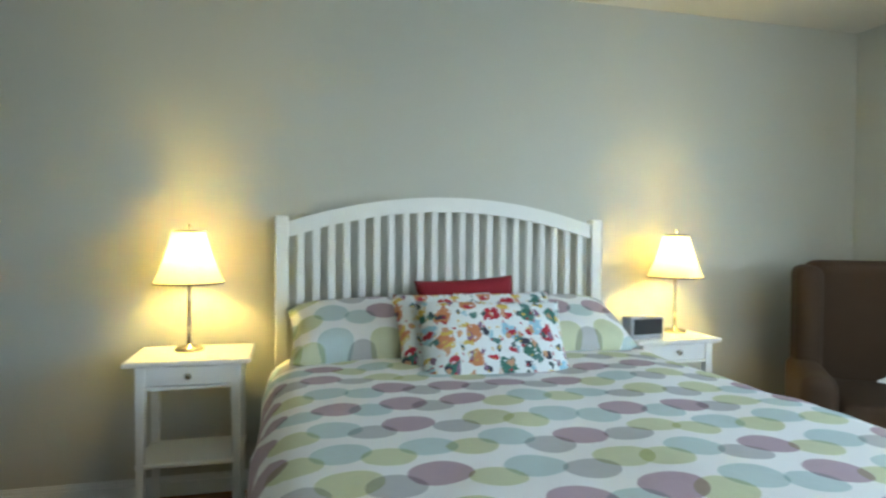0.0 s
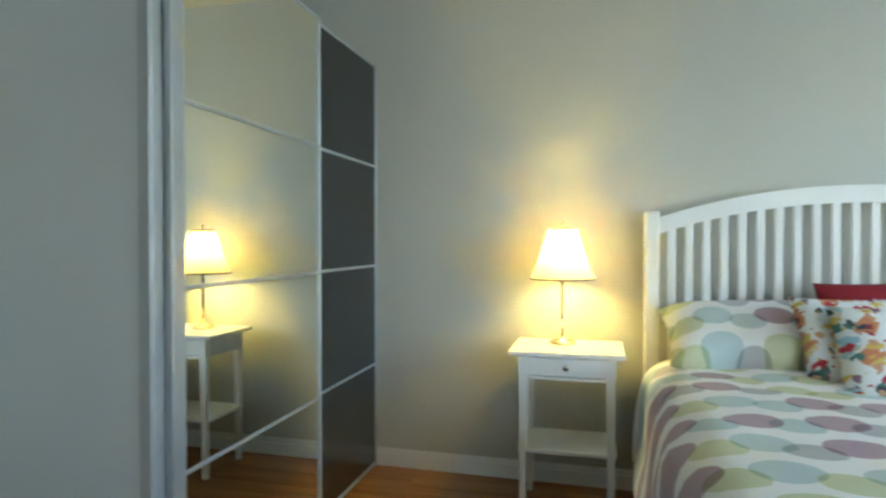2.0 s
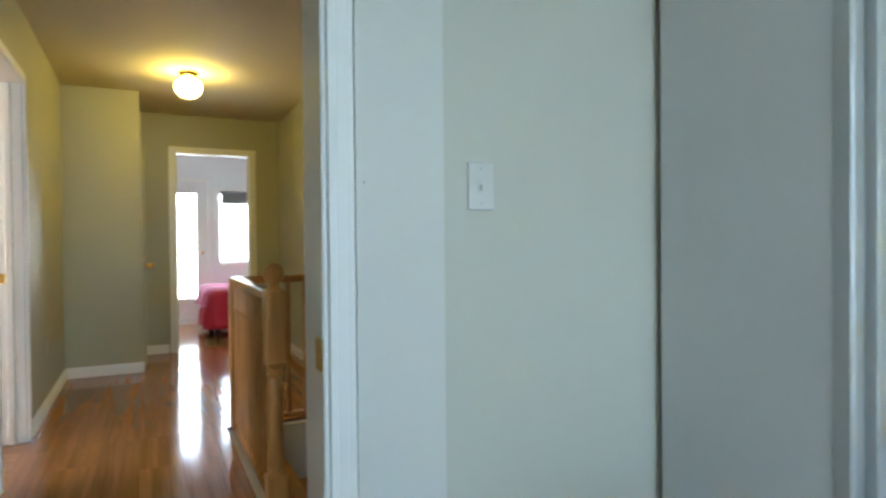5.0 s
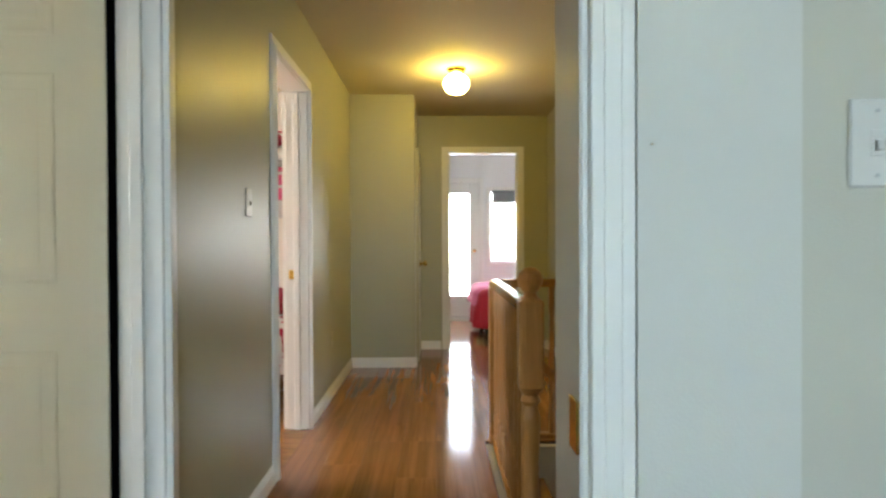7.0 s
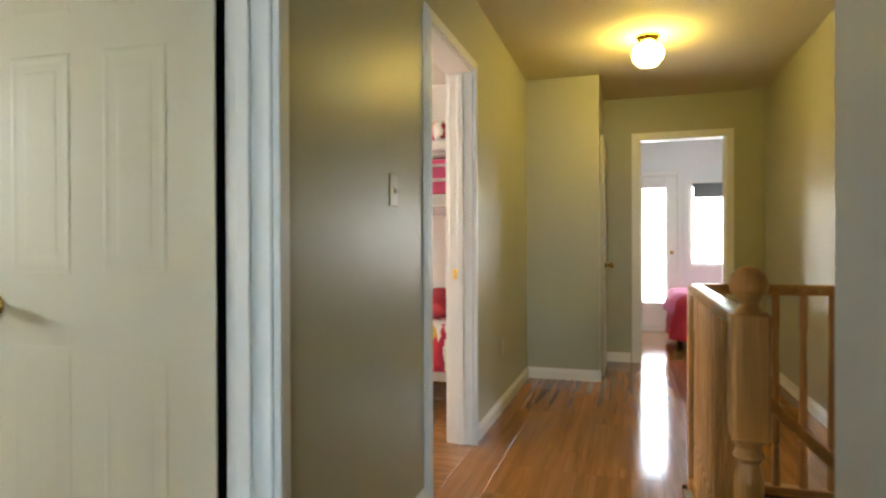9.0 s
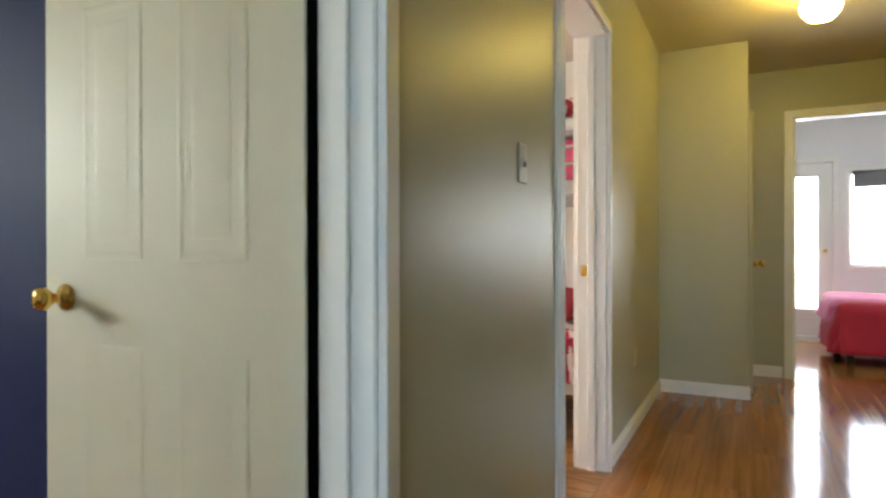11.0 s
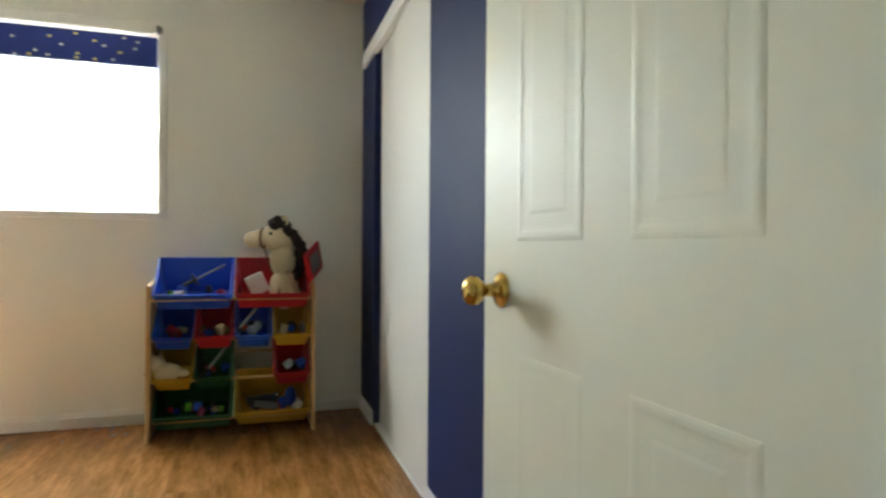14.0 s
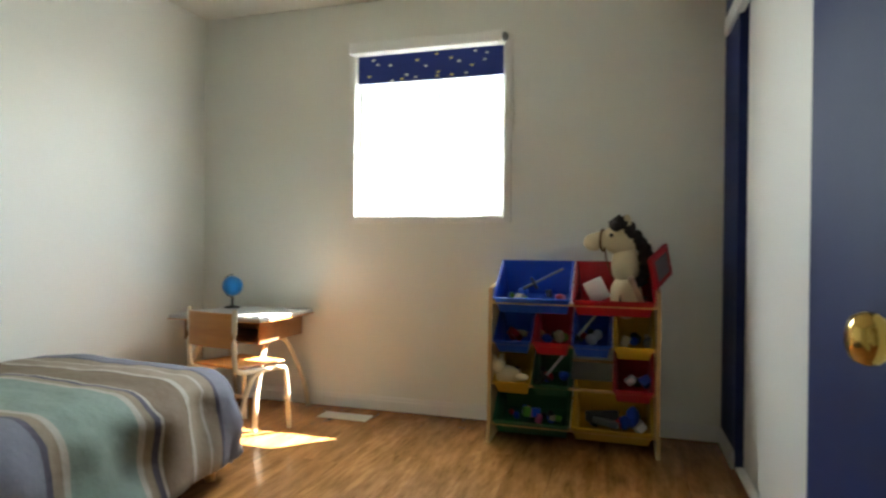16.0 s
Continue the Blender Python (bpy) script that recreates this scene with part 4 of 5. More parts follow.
def newel(x, y, h=0.93):
    bm = bmesh.new()
    box(bm, (x - 0.042, y - 0.042, 0.0), (x + 0.042, y + 0.042, 0.16), 0.005)
    box(bm, (x - 0.042, y - 0.042, 0.62), (x + 0.042, y + 0.042, h), 0.008)
    lathe(bm, (x, y, 0), ((0.038, 0.16), (0.024, 0.175), (0.036, 0.20), (0.03, 0.30), (0.034, 0.52), (0.024, 0.565), (0.036, 0.58), (0.026, 0.60), (0.04, 0.62)), 20)
    lathe(bm, (x, y, h), ((0.036, 0), (0.024, 0.010), (0.02, 0.018), (0.03, 0.03), (0.042, 0.05), (0.045, 0.068), (0.038, 0.09), (0.02, 0.106), (0.004, 0.11)), 24)
    part("newel_post", bm, OAK, bal)


newel(SX1, SY0)
bx("corner_post", bal, (SX0 - 0.03, SY0 - 0.03, 0.0), (SX0 + 0.03, SY0 + 0.03, 0.88), OAK, 0.005)


def handrail(a, b, name="handrail", r=0.03):
    bm = bmesh.new()
    d = (Vector(b) - Vector(a))
    ln = d.length
    vs = box(bm, (0, -r, -0.024), (ln, r, 0.02), 0.012, 3)
    q = d.to_track_quat("X", "Z").to_matrix().to_4x4()
    bmesh.ops.transform(bm, matrix=Matrix.Translation(a) @ q, verts=bm.verts)
    part(name, bm, OAK_X, bal)


handrail((SX1, SY0, 0.90), (SX0, SY0, 0.90))
handrail((SX0, SY0, 0.90), (SX0, STAIR_Y, 0.90))
handrail((SX0 + 0.10, SY0 + 0.04, 0.66), (SX0 + 0.10, STAIR_Y, -0.12), "stair_handrail", 0.035)
bx("base_rail", bal, (SX0, SY0 - 0.025, 0.03), (SX1 - 0.04, SY0 + 0.025, 0.06), OAK_X, 0.004)
bx("base_rail", bal, (SX0 - 0.025, SY0, 0.03), (SX0 + 0.025, STAIR_Y, 0.06), OAK, 0.004)
for i in range(11):
    x = SX1 - 0.12 - i * 0.103
    bm = bmesh.new()
    lathe(bm, (x, SY0, 0), ((0.016, 0.05), (0.016, 0.22), (0.011, 0.235), (0.017, 0.25), (0.015, 0.45), (0.012, 0.72), (0.016, 0.74), (0.016, 0.88)), 10)
    part("baluster", bm, OAK, bal)
for i in range(7):
    y = SY0 + 0.11 + i * 0.105
    bm = bmesh.new()
    lathe(bm, (SX0, y, 0), ((0.016, 0.05), (0.016, 0.22), (0.011, 0.235), (0.017, 0.25), (0.015, 0.45), (0.012, 0.72), (0.016, 0.74), (0.016, 0.88)), 10)
    part("baluster", bm, OAK, bal)
stairs = thing("staircase", "oak stairs with cream risers going down from the hall", "staircase", (0, 0, 0))
for i in range(5):
    y = SY0 + 0.05 + i * 0.185
    bx("tread", stairs, (SX0 + 0.03, y, -0.18 * (i + 1) - 0.03), (SX1, y + 0.22, -0.18 * (i + 1)), OAK_X, 0.006)
    bx("riser", stairs, (SX0 + 0.03, y - 0.006, -0.18 * (i + 1)), (SX1, y + 0.01, -0.18 * i - 0.03), TRIM, 0)
setting("wall_stairwell", "cream stairwell walls below the hall floor", [((SX0 - 0.05, SY0 - 0.05, -1.6), (SX0, STAIR_Y, -0.02)), ((SX1, SY0 - 0.05, -1.6), (SX1 + 0.05, STAIR_Y, -0.02)),
                                                                   ((SX0, STAIR_Y, -1.6), (SX1, STAIR_Y + 0.05, -0.0)), ((SX0, SY0 - 0.05, -1.6), (SX1, SY0, -0.02)), ((SX0, SY0, -1.62), (SX1, STAIR_Y, -1.58))], WALL_WHITE)

# ---- end bedroom ----
eb = thing("bed", "low bed with dark legs in the bright end bedroom", "bed", (0, 0, 0))
bx("mattress", eb, (-9.30, 0.76, 0.26), (-8.32, 2.75, 0.48), WHITE_CLOTH, 0.04, "", 2)
bx("frame_rail", eb, (-9.30, 0.76, 0.16), (-8.32, 2.75, 0.26), BLACK, 0.004)
for x in (-9.25, -8.37):
    for y in (0.83, 2.70):
        bx("leg", eb, (x - 0.03, y - 0.03, 0), (x + 0.03, y + 0.03, 0.16), BLACK, 0.003)
bm = bmesh.new()
drape(bm, -9.34, -8.28, 0.73, 2.72, 0.54, 0.40, 0.09, 0.014, 40, 60, 11.0, 0.0, 0.01, 0.16)
sp = tagged(mesh_ob("bedspread", bm, CRIMSON, True), "crimson bedspread hanging over the low bed", "bedspread")
thicken(sp, 0.012)
bm = bmesh.new()
drape(bm, -9.36, -8.40, 0.68, 1.66, 0.565, 0.17, 0.09, 0.014, 36, 36, 15.0, 0.0, 0.01, 0.2)
sp = tagged(mesh_ob("throw_blanket", bm, ROSE, True), "rose pink throw folded over the crimson bedspread", "blanket")
thicken(sp, 0.012)
spot = thing("ceiling_spotlight", "white ceiling spotlight bar with two heads", "ceiling light", (-8.7, 1.0, 2.5))
bx("bar", spot, (-0.03, -0.25, -0.03), (0.03, 0.25, 0.0), TRIM, 0.004)
for y in (-0.14, 0.14):
    bm = bmesh.new()
    lathe(bm, (0.0, y, -0.16), ((0.055, 0.0), (0.05, 0.05), (0.03, 0.10), (0.012, 0.13)), 16)
    part("spot_head", bm, WHITE_CLOTH, spot, "", True)

# ---- bunk room ----
bunk = thing("bunk_bed", "silver metal bunk bed with pink and red bedding", "bunk bed", (0, 0, 0))
QX0, QX1, QY0, QY1 = -6.15, -5.16, -2.75, -0.72
for x in (QX0, QX1):
    for y in (QY0, QY1):
        bm = bmesh.new()
        tube(bm, [(x, y, 0), (x, y, 1.78)], 0.024, 12)
        part("post", bm, STEEL, bunk)
for z in (0.30, 1.38):
    for x in (QX0, QX1):
        bx("side_rail", bunk, (x - 0.015, QY0, z - 0.05), (x + 0.015, QY1, z + 0.03), STEEL, 0.005)
    for y in (QY0, QY1):
        bx("end_rail", bunk, (QX0, y - 0.015, z - 0.05), (QX1, y + 0.015, z + 0.03), STEEL, 0.005)
for z in (1.50, 1.59, 1.68):
    for pts in ([(QX1, QY0, z), (QX1, QY1, z)], [(QX0, QY1, z), (QX1, QY1, z)]):
        bm = bmesh.new()
        tube(bm, pts, 0.010, 8)
        part("guard_rail", bm, STEEL, bunk)
bx("mattress", bunk, (QX0 + 0.02, QY0 + 0.02, 0.33), (QX1 - 0.02, QY1 - 0.02, 0.46), WHITE_CLOTH, 0.03, "", 2)
bx("mattress", bunk, (QX0 + 0.02, QY0 + 0.02, 1.41), (QX1 - 0.025, QY1 - 0.025, 1.64), PINK_CLOTH, 0.04, "pink covered upper mattress", 2)
bm = bmesh.new()
drape(bm, QX0 + 0.03, QX1 - 0.0, QY0 + 0.05, QY1 - 0.02, 0.60, 0.24, 0.10, 0.02, 36, 60, 21.0, 0.12)
q = tagged(mesh_ob("duvet", bm, BUNK_PRINT, True), "white duvet with red flowers and yellow shapes on the lower bunk", "duvet")
thicken(q, 0.015)
pillow("cushion", "crimson cushion on the lower bunk", RED_CLOTH, (-5.45, -0.95, 0.71), (0.42, 0.30, 0.14), (20, 0, 60), "", 1, 2)
pillow("pillow", "cream pillow on the upper bunk", WHITE_CLOTH, (-5.45, -1.0, 1.72), (0.55, 0.36, 0.14), (0, 0, 80), "", 1, 3)
pillow("cushion", "red and purple cushion on the upper bunk", BUNK_PRINT, (-5.40, -0.98, 1.84), (0.36, 0.28, 0.14), (10, 0, 70), "", 1, 5)

# ---- kids room ----
kb = thing("bed", "low wooden bed with reddish legs under a striped quilt", "bed", (0, 0, 0))
bx("mattress", kb, (-0.86, -2.92, 0.22), (0.15, -1.0, 0.40), WHITE_CLOTH, 0.05, "", 3)
bx("box_base", kb, (-0.86, -2.92, 0.13), (0.15, -1.0, 0.22), BLACK, 0.01)
for x in (-0.85, 0.10):
    for y in (-2.87, -1.06):
        bm = bmesh.new()
        lathe(bm, (x, y, 0), ((0.022, 0), (0.032, 0.13)), 14)
        part("leg", bm, OAK, kb)
bm = bmesh.new()
drape(bm, -0.94, 0.17, -2.97, -1.0, 0.465, 0.31, 0.13, 0.020, 60, 90, 31.0, 0.0, 0.015, 0.12)
q = tagged(mesh_ob("quilt", bm, QUILT, True), "quilt with brown, sage, slate and cream stripes, rumpled", "quilt")
thicken(q, 0.015)

desk = thing("school_desk", "old school desk with grey top and cream steel legs", "desk", (-0.37, -3.79, 0), turn=0)
bx("desktop", desk, (-0.30, -0.29, 0.590), (0.30, 0.29, 0.610), DESK_TOP, 0.006)
bx("edge_band", desk, (-0.304, -0.294, 0.584), (0.304, 0.294, 0.5895), OAK_X, 0.002)
bm = bmesh.new()
for a, b in (((-0.25, -0.24, 0.46), (0.25, 0.22, 0.47)), ((-0.25, -0.24, 0.47), (-0.24, 0.22, 0.584)), ((0.24, -0.24, 0.47), (0.25, 0.22, 0.584)), ((-0.24, -0.24, 0.47), (0.24, -0.23, 0.584))):
    box(bm, a, b, 0.003)
part("book_tray", bm, TRAY_WOOD, desk, "dull brown open book tray")
for sx in (-1, 1):
    for sy in (-1, 1):
        bm = bmesh.new()
        tube(bm, curve([(sx * 0.20, sy * 0.05, 0.455), (sx * 0.215, sy * 0.12, 0.42), (sx * 0.25, sy * 0.24, 0.20), (sx * 0.27, sy * 0.29, 0.0)]), 0.014, 10)
        part("leg", bm, CREAM_METAL, desk)
paper = tagged(bx("paper_sheet", None, (-0.65, -3.76, 0.611), (-0.43, -3.53, 0.613), PAPER, 0), "white sheet of paper on the school desk", "paper")

chair = thing("school_chair", "plywood school chair with cream bent steel legs", "chair", (-0.56, -3.47, 0), turn=168)
chair.scale = (0.98, 0.98, 0.98)
bm = bmesh.new()
vs = box(bm, (-0.17, -0.17, 0.375), (0.17, 0.18, 0.388), 0.005)
for v in bm.verts:
    v.co.z += 0.05 * (v.co.x / 0.17) ** 2 * 0.3 - 0.012 * max(0, v.co.y / 0.18)
part("seat", bm, SEAT_WOOD, chair)
bm = bmesh.new()
n = 10
pts = [(-0.16 + 0.32 * i / n, -0.19 - 0.02 * (1 - (2 * i / n - 1) ** 2)) for i in range(n + 1)]
rows = []
for z, t in ((0.50, 0.0), (0.51, 0.008), (0.67, 0.008), (0.68, 0.0)):
    rows.append(([bm.verts.new((x, y - 0.006 - t * 0.2, z)) for x, y in pts], [bm.verts.new((x, y + 0.006, z)) for x, y in pts]))
for (a0, a1), (b0, b1) in zip(rows, rows[1:]):
    for i in range(n):
        bm.faces.new((a0[i], a0[i + 1], b0[i + 1], b0[i]))
        bm.faces.new((a1[i], b1[i], b1[i + 1], a1[i + 1]))
    bm.faces.new((a0[0], b0[0], b1[0], a1[0]))
    bm.faces.new((a0[n], a1[n], b1[n], b0[n]))
for (a0, a1) in (rows[0], rows[-1]):
    for i in range(n):
        bm.faces.new((a0[i], a1[i], a1[i + 1], a0[i + 1]))
part("backrest", bm, SEAT_WOOD, chair)
for sx in (-1, 1):
    bm = bmesh.new()
    tube(bm, curve([(sx * 0.17, -0.185, 0.70), (sx * 0.17, -0.185, 0.45), (sx * 0.168, -0.15, 0.375), (sx * 0.165, 0.0, 0.36), (sx * 0.165, 0.15, 0.35), (sx * 0.168, 0.19, 0.30), (sx * 0.175, 0.21, 0.0)]), 0.013, 10)
    part("side_tube", bm, CREAM_METAL, chair)
    bm = bmesh.new()
    tube(bm, curve([(sx * 0.165, 0.02, 0.355), (sx * 0.168, -0.08, 0.30), (sx * 0.175, -0.20, 0.0)]), 0.012, 10)
    part("rear_leg", bm, CREAM_METAL, chair)
bm = bmesh.new()
tube(bm, [(-0.168, -0.12, 0.24), (0.168, -0.12, 0.24)], 0.009, 8)
part("cross_bar", bm, CREAM_METAL, chair)

gl = thing("globe", "small blue desk globe on a dark stand", "globe", (-0.165, -3.95, 0.611))
bm = bmesh.new()
lathe(bm, (0, 0, 0), ((0.05, 0), (0.05, 0.006), (0.02, 0.014), (0.008, 0.02), (0.008, 0.075), (0.012, 0.08)), 20)
part("stand", bm, BLACK, gl, "", True)
bm = bmesh.new()
ball(bm, (0, 0, 0.138), 0.064, sub=3)
part("sphere", bm, GLOBE_BLUE, gl, "", True)
bm = bmesh.new()
tube(bm, [(0.071 * math.sin(a), 0, 0.138 - 0.071 * math.cos(a)) for a in [math.pi * k / 16 for k in range(17)]], 0.003, 6)
part("meridian_arm", bm, BLACK, gl)

vent = thing("floor_vent", "almond metal floor register in the laminate", "floor vent", (-0.98, -3.91, 0.004), turn=0)
bx("frame_plate", vent, (-0.155, -0.06, 0), (0.155, 0.06, 0.004), VENT, 0.0015)
for i in range(14):
    x = -0.125 + i * 0.0192
    bx("louvre", vent, (x - 0.006, -0.04, 0.004), (x + 0.006, 0.04, 0.0065), VENT, 0.001)

# toy organiser
TX0, TX1, TYF, TYB = -2.708, -1.878, -3.79, -4.09
org = thing("toy_organizer", "pine toy organiser frame with four sloping shelves of bins", "toy shelf", (0, 0, 0))
for x in (TX0, TX1):
    bm = bmesh.new()
    vs = []
    s = 0.009
    prof = ((TYF + 0.055, 0), (TYF + 0.052, 0.06), (TYF + 0.030, 0.80), (TYB + 0.03, 0.83), (TYB, 0.83), (TYB, 0))
    for sx in (-s, s):
        vs.append([bm.verts.new((x + sx, y, z)) for y, z in prof])
    bm.faces.new(vs[0])
    bm.faces.new(list(reversed(vs[1])))
    for i in range(len(prof)):
        j = (i + 1) % len(prof)
        bm.faces.new((vs[0][i], vs[0][j], vs[1][j], vs[1][i]))
    part("side_board", bm, PINE, org)
LEVELS = (0.083, 0.292, 0.505, 0.716)
for z in LEVELS:
    for y, dz in ((TYF + 0.020, 0.010), (TYB + 0.06, 0.11)):
        bm = bmesh.new()
        tube(bm, [(TX0, y, z + dz), (TX1, y, z + dz)], 0.008, 8)
        part("dowel", bm, PINE, org)


def toy_bin(x, z, w, mat, word, big=False):
    """A tapered open plastic bin lying tilted on its two dowels."""
    h, d, t = (0.155 if big else 0.13), 0.27, 0.004
    b = thing("storage_bin", word + " plastic toy bin in the organiser", "storage bin", (x, TYF + 0.004, z), "toy bins")
    b.matrix_world = pose(x, TYF + 0.012, z - 0.022, -22, 0, 0)
    bm = bmesh.new()
    wt, wb = w / 2 - 0.004, w / 2 - 0.022
    outer_b = [(-wb, -d + 0.025, -0.03), (wb, -d + 0.025, -0.03), (wb, -0.02, -0.03), (-wb, -0.02, -0.03)]
    outer_t = [(-wt, -d, h), (wt, -d, h), (wt, 0.012, h * 0.42), (-wt, 0.012, h * 0.42)]
    inner_b = [(p[0] * 0.95, p[1] + (t if p[1] < -0.1 else -t), p[2] + t) for p in outer_b]
    inner_t = [(p[0] * 0.96, p[1] + (t if p[1] < -0.1 else -t), p[2]) for p in outer_t]
    rings = [[bm.verts.new(p) for p in r] for r in (outer_b, outer_t, inner_t, inner_b)]
    for a, c in zip(rings, rings[1:]):
        for i in range(4):
            bm.faces.new((a[i], a[(i + 1) % 4], c[(i + 1) % 4], c[i]))
    bm.faces.new(rings[0])
    bm.faces.new(rings[3])
    part("tub", bm, mat, b)
    bm = bmesh.new()
    rim = outer_t + [outer_t[0]]
    tube(bm, rim, 0.006, 6)
    part("rim", bm, mat, b)
    return b


W = TX1 - TX0 - 0.03
BL, RD, GN, YL = (BIN_BLUE, "blue"), (BIN_RED, "red"), (BIN_GREEN, "dark green"), (BIN_YELLOW, "yellow")
xr = TX1 - 0.015
PLAN = ((3, 2, (BL, RD)), (2, 4, (BL, RD, BL, YL)), (1, 4, (YL, GN, None, RD)), (0, 2, (GN, YL)))
for lv, cnt, cols in PLAN:
    for i, cm in enumerate(cols):
        if cm:
            toy_bin(xr - W * (i + 0.5) / cnt, LEVELS[lv], W / cnt - 0.006, cm[0], cm[1], cnt == 2)


def toy_block(name, label, cat, at, size, mat, rot=(0, 0, 0), bevel=0.006):
    bm = bmesh.new()
    box(bm, [-s / 2 for s in size], [s / 2 for s in size], bevel, 2)
    ob = mesh_ob(name, bm, mat)
    ob.matrix_world = pose(*at, *rot)
    return tagged(ob, label, cat)


def toy_ball(name, label, cat, at, r, mat, squash=(1, 1, 1)):
    bm = bmesh.new()
    ball(bm, (0, 0, 0), r, squash)
    for v in bm.verts:
        v.co *= 1 + 0.12 * noise.noise(v.co * 30 + Vector(at))
    ob = mesh_ob(name, bm, mat, True)
    ob.matrix_world = pose(*at)
    return tagged(ob, label, cat)


random.seed(5)
TOY_MATS = ((PLASTIC_WHITE, "white"), (PLASTIC_GREY, "grey"), (PLASTIC_PINK, "pink"), (PLASTIC_LIME, "lime green"), (BIN_BLUE, "blue"), (BIN_RED, "red"), (BLACK, "black"), (CREAM_PLUSH, "cream"))
for lv, cnt, cols in PLAN:
    for i, cm in enumerate(cols):
        if not cm:
            continue
        x = xr - W * (i + 0.5) / cnt
        for k in range(14 if lv == 0 else 7 if cnt == 2 else 5):
            mt, wd = random.choice(TOY_MATS)
            px = x + random.uniform(-0.36, 0.36) * W / cnt
            at = (px, TYF - 0.06 - random.uniform(0, 0.1), LEVELS[lv] + 0.028 + random.uniform(0, 0.03))
            if random.random() < 0.5:
                toy_block("toy_block", wd + " plastic toy piece in a bin", "toy", at, [random.uniform(0.02, 0.055) for _ in range(3)], mt, [random.uniform(0, 90) for _ in range(3)])
            else:
                toy_ball("toy_figure", wd + " small rounded toy in a bin", "toy", at, random.uniform(0.016, 0.032), mt, (1, 0.8, random.uniform(0.8, 1.3)))

x = xr - W * 0.75
toy_block("toy_truck", "dark grey plastic toy truck in the yellow bin", "toy", (x + 0.05, TYF - 0.10, LEVELS[0] + 0.065), (0.17, 0.07, 0.055), BLACK, (12, 4, 8), 0.012)
toy_block("toy_case", "grey plastic toy case in the yellow bin", "toy", (x + 0.03, TYF - 0.06, LEVELS[0] + 0.045), (0.13, 0.04, 0.035), PLASTIC_GREY, (5, -8, -10), 0.008)
toy_ball("toy_bottle", "dark blue rounded toy bottle in the yellow bin", "toy", (x - 0.10, TYF - 0.085, LEVELS[0] + 0.075), 0.034, BIN_BLUE, (1, 0.9, 1.7))


def toy_sword(at, rot, ln, mat, label):
    t = thing("toy_sword", label, "toy", at)
    t.matrix_world = pose(*at, *rot)
    bx("blade", t, (-0.007, -0.004, 0), (0.007, 0.004, ln), mat, 0.003)
    bx("guard", t, (-0.035, -0.008, -0.01), (0.035, 0.008, 0.006), BLACK, 0.003)
    bx("grip", t, (-0.009, -0.009, -0.07), (0.009, 0.009, -0.01), BLACK, 0.004)


toy_sword((-2.09, -3.88, 0.825), (0, -62, 0), 0.17, PLASTIC_GREY, "grey toy plane or blaster in the blue bin")
toy_sword((-2.32, -3.83, 0.56), (0, -38, 0), 0.15, PLASTIC_SILVER, "silver toy sword sticking out of a bin")
toy_sword((-2.16, -3.83, 0.345), (0, -38, 0), 0.16, PLASTIC_SILVER, "silver toy sword sticking out of a bin")

# soft toys on and in the organiser
horse = thing("hobby_horse", "cream plush hobby horse head with a black yarn mane", "soft toy", (-2.555, -3.89, 0.77))
bm = bmesh.new()
for c, r, s in (((0, 0, 0.0), 0.085, (0.95, 0.7, 1.4)), ((0.005, 0, 0.16), 0.08, (0.9, 0.75, 1.3)), ((0.03, 0, 0.29), 0.085, (1.1, 0.8, 0.95)), ((0.11, 0, 0.285), 0.058, (1.3, 0.85, 0.85)), ((0.165, 0, 0.275), 0.05, (1, 0.95, 0.95))):
    ball(bm, c, r, s, 3)
part("head", bm, CREAM_PLUSH, horse, "", True)
bm = bmesh.new()
for i in range(120):
    a = max(0.0, (i - 24) / 95)
    p = Vector((0.055 - 0.15 * math.sin(a * 2.2) - 0.002 * i * (i < 24) + random.uniform(-0.02, 0.02), random.uniform(-0.05, 0.05), 0.37 - 0.30 * a ** 1.3 + random.uniform(-0.015, 0.015)))
    ball(bm, p, random.uniform(0.02, 0.036), (1, 1, 1), 1)
part("mane", bm, BLACK_YARN, horse, "black yarn mane", True)
bm = bmesh.new()
for x, z in ((0.118, 0.285),):
    tube(bm, [(x + 0.012 * math.cos(a), 0.054 * math.cos(a), z + 0.055 * math.sin(a)) for a in [2 * math.pi * k / 20 for k in range(21)]], 0.006, 6)
tube(bm, curve([(0.11, 0.05, 0.25), (0.09, 0.06, 0.16), (0.06, 0.06, 0.08)]), 0.004, 6)
part("bridle", bm, BROWN_PLUSH, horse)
for y in (-0.045, 0.045):
    bm = bmesh.new()
    ball(bm, (0.0, y, 0.375), 0.028, (0.8, 0.5, 1.5), 2)
    part("ear", bm, CREAM_PLUSH, horse, "", True)
    bm = bmesh.new()
    ball(bm, (0.075, y * 1.3, 0.31), 0.011, (1, 1, 1), 2)
    part("eye", bm, BLACK, horse, "", True)
toy_block("picture_book", "thin white book standing in the red bin", "book", (-2.41, -3.84, 0.80), (0.10, 0.012, 0.12), PAPER, (-20, 25, 0))
toy_block("picture_book", "tan book leaning in the red bin", "book", (-2.60, -3.85, 0.81), (0.03, 0.10, 0.14), TAN_CARD, (-10, 24, 0))
frm = thing("toy_tablet", "red framed toy tablet with a grey screen leaning outward", "toy", (-2.72, -3.85, 0.93))
frm.matrix_world = pose(-2.715, -3.85, 0.925, 0, 24, 62)
bx("casing_frame", frm, (-0.10, -0.010, -0.085), (0.10, 0.010, 0.085), BIN_RED, 0.008, "", 2)
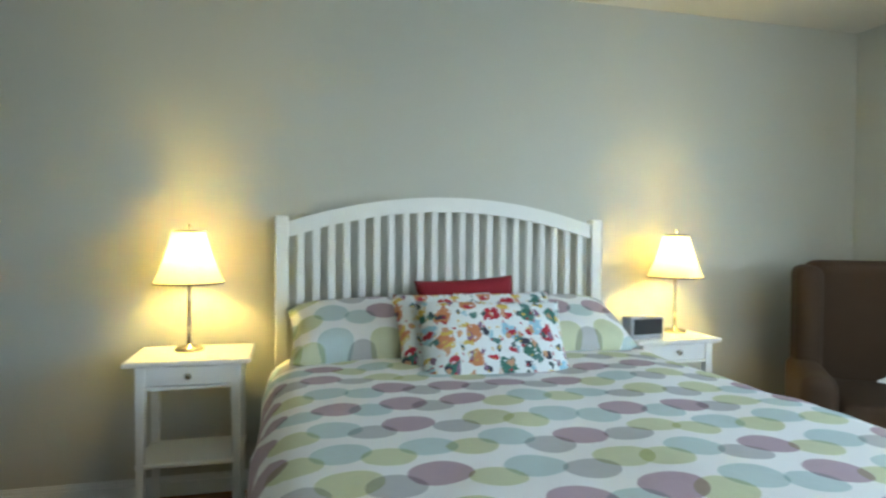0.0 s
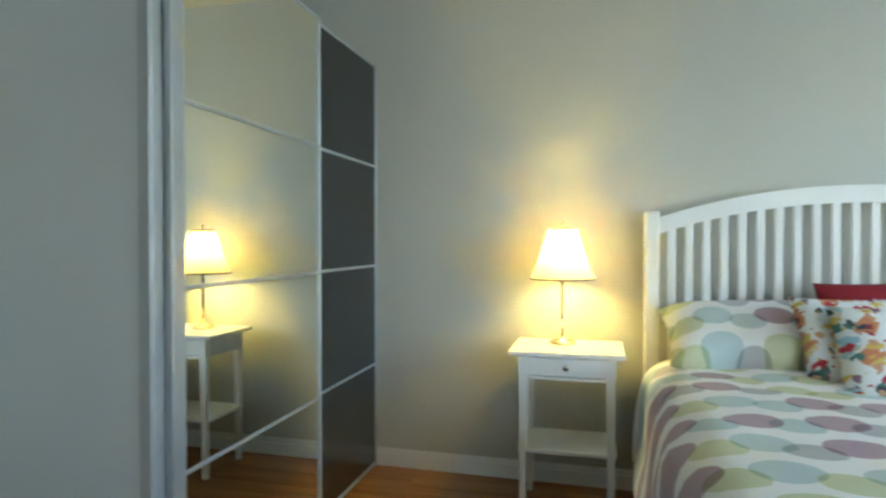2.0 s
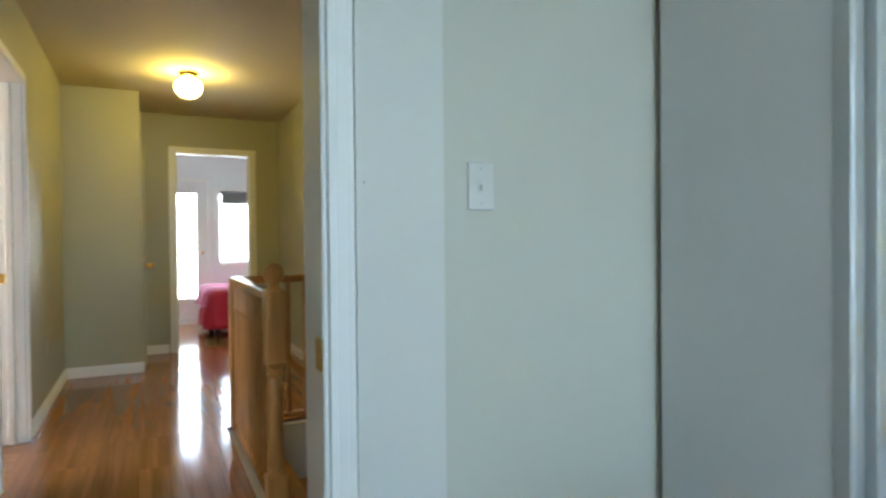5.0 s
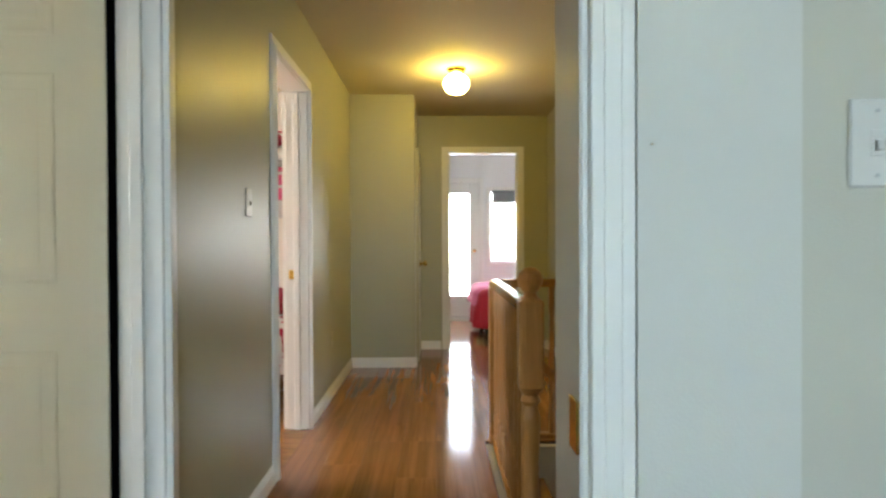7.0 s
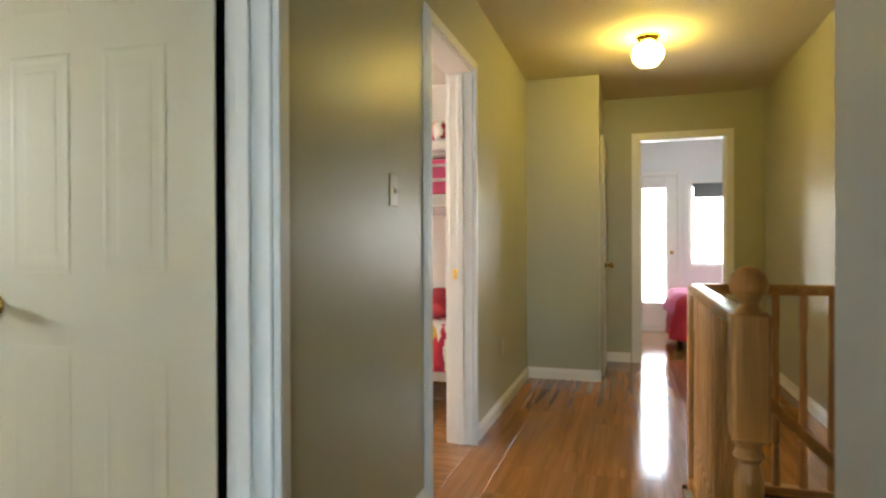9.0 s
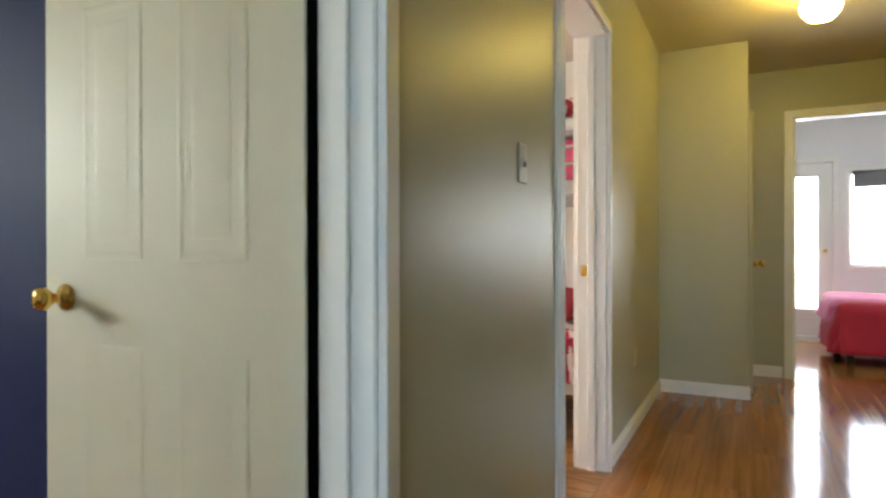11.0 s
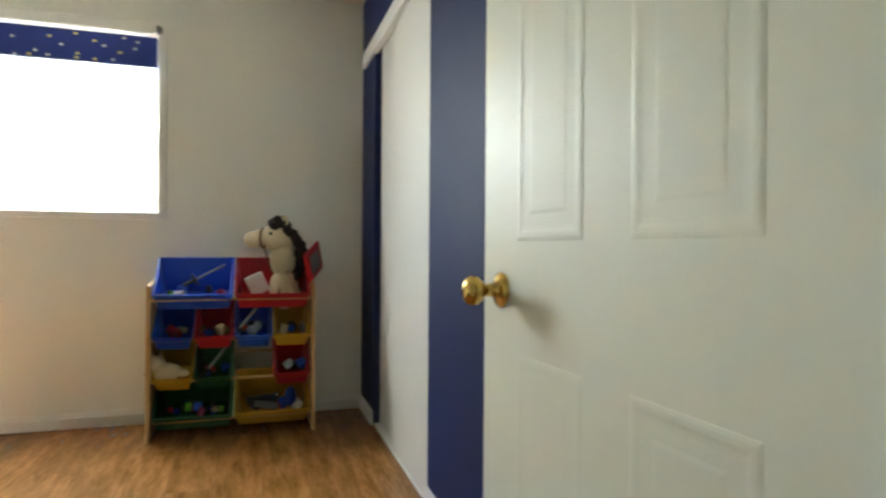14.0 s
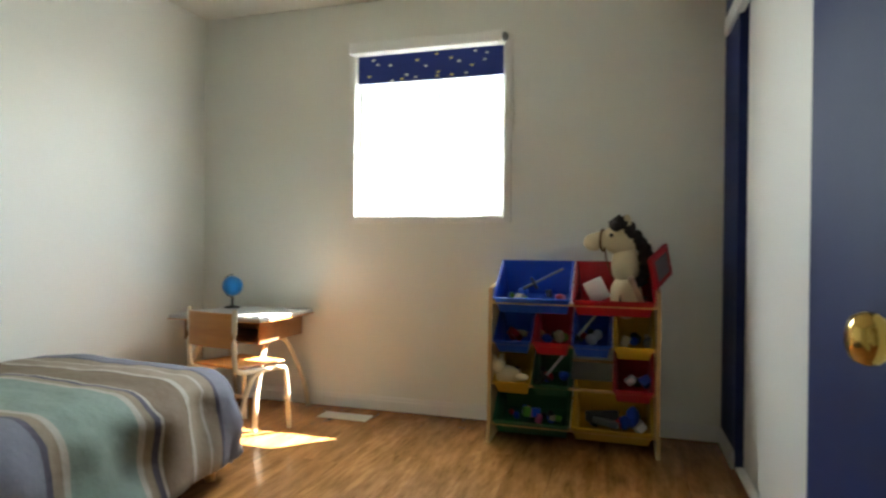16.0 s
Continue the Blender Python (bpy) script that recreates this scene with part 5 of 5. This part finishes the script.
bx("screen", frm, (-0.065, 0.010, -0.055), (0.065, 0.013, 0.055), PLASTIC_GREY, 0.002)
plush = thing("plush_toy", "cream plush animal lying in the yellow bin", "soft toy", (-1.96, -3.81, 0.345))
bm = bmesh.new()
for c, r, s in (((0, 0, 0), 0.055, (1.4, 0.9, 0.9)), ((0.045, 0.01, 0.045), 0.042, (1, 1, 1)), ((0.08, 0.0, -0.005), 0.026, (1.2, 1, 0.8)), ((-0.08, 0.02, -0.005), 0.026, (1.3, 1, 0.8)), ((0.03, 0.0, 0.085), 0.016, (0.7, 0.5, 1.3)), ((0.065, 0.0, 0.08), 0.016, (0.7, 0.5, 1.3))):
    ball(bm, c, r, s, 2)
part("body", bm, CREAM_PLUSH, plush, "", True)


# ---- floors: laminate boards ----
sub = setting("floor", "red-brown glossy laminate floor", [((-2.12, -0.72, -0.2), (EAST + 0.12, BED_Y + 0.12, -0.006)), ((-7.58, -0.72, -0.2), (SX0 - 0.05, 1.56, -0.006)), ((SX0 - 0.05, -0.72, -0.2), (SX1 + 0.05, SY0 - 0.05, -0.006)),
                                                           ((SX1 + 0.05, -0.72, -0.2), (-2.12, 1.56, -0.006)), ((FAR - 0.14, -1.3, -0.2), (-7.58, 3.52, -0.006)), ((-7.58, -4.41, -0.2), (0.35, -0.72, -0.006)),
                                                           ((-7.58, -1.3, -0.2), (-6.56, -0.72, -0.006))], GAP)
BOARD = {}


def board_mesh(lx, ly, mat):
    key = (round(lx, 3), round(ly, 3), mat.name)
    if key not in BOARD:
        bm = bmesh.new()
        box(bm, (0.0003, 0.0003, -0.006), (lx - 0.0003, ly - 0.0003, 0.0), 0.0006)
        bmesh.ops.recalc_face_normals(bm, faces=bm.faces)
        me = bpy.data.meshes.new("board")
        bm.to_mesh(me)
        bm.free()
        me.materials.append(mat)
        BOARD[key] = me
    return BOARD[key]


def lay(x0, x1, y0, y1, along, mat, wide=0.192, long=1.28, off=0.0):
    a0, a1, b0, b1 = (x0, x1, y0, y1) if along == 0 else (y0, y1, x0, x1)
    b, k = b0, 0
    while b < b1 - 0.003:
        bw = min(wide, b1 - b)
        a = a0 - ((k * 0.43 + off) % 1.0) * long
        while a < a1 - 0.003:
            s, e = max(a, a0), min(a + long, a1)
            if e - s > 0.004:
                me = board_mesh(e - s, bw, mat) if along == 0 else board_mesh(bw, e - s, mat)
                ob = new("board", me)
                ob.location = (s, b, 0) if along == 0 else (b, s, 0)
                ob.parent = sub
            a += long
        b += wide
        k += 1


lay(-7.58, SX0 - 0.05, HALL_Y, STAIR_Y, 0, LAMINATE_X)
lay(SX0 - 0.05, SX1 + 0.05, HALL_Y, SY0 - 0.05, 0, LAMINATE_X, off=0.3)
lay(SX1 + 0.05, -1.96, HALL_Y, STAIR_Y, 0, LAMINATE_X, off=0.6)
lay(-3.20, KX1, KY, HALL_Y, 1, LAMINATE_Y)
lay(-1.96, EAST, HALL_Y, BED_Y, 0, LAMINATE_X, off=0.1)
lay(FAR - 0.1, -7.58, -1.2, 3.4, 0, LAMINATE_X, 0.24, off=0.5)
lay(-6.44, -3.35, -3.6, HALL_Y, 1, LAMINATE_Y, 0.24, 1.6)
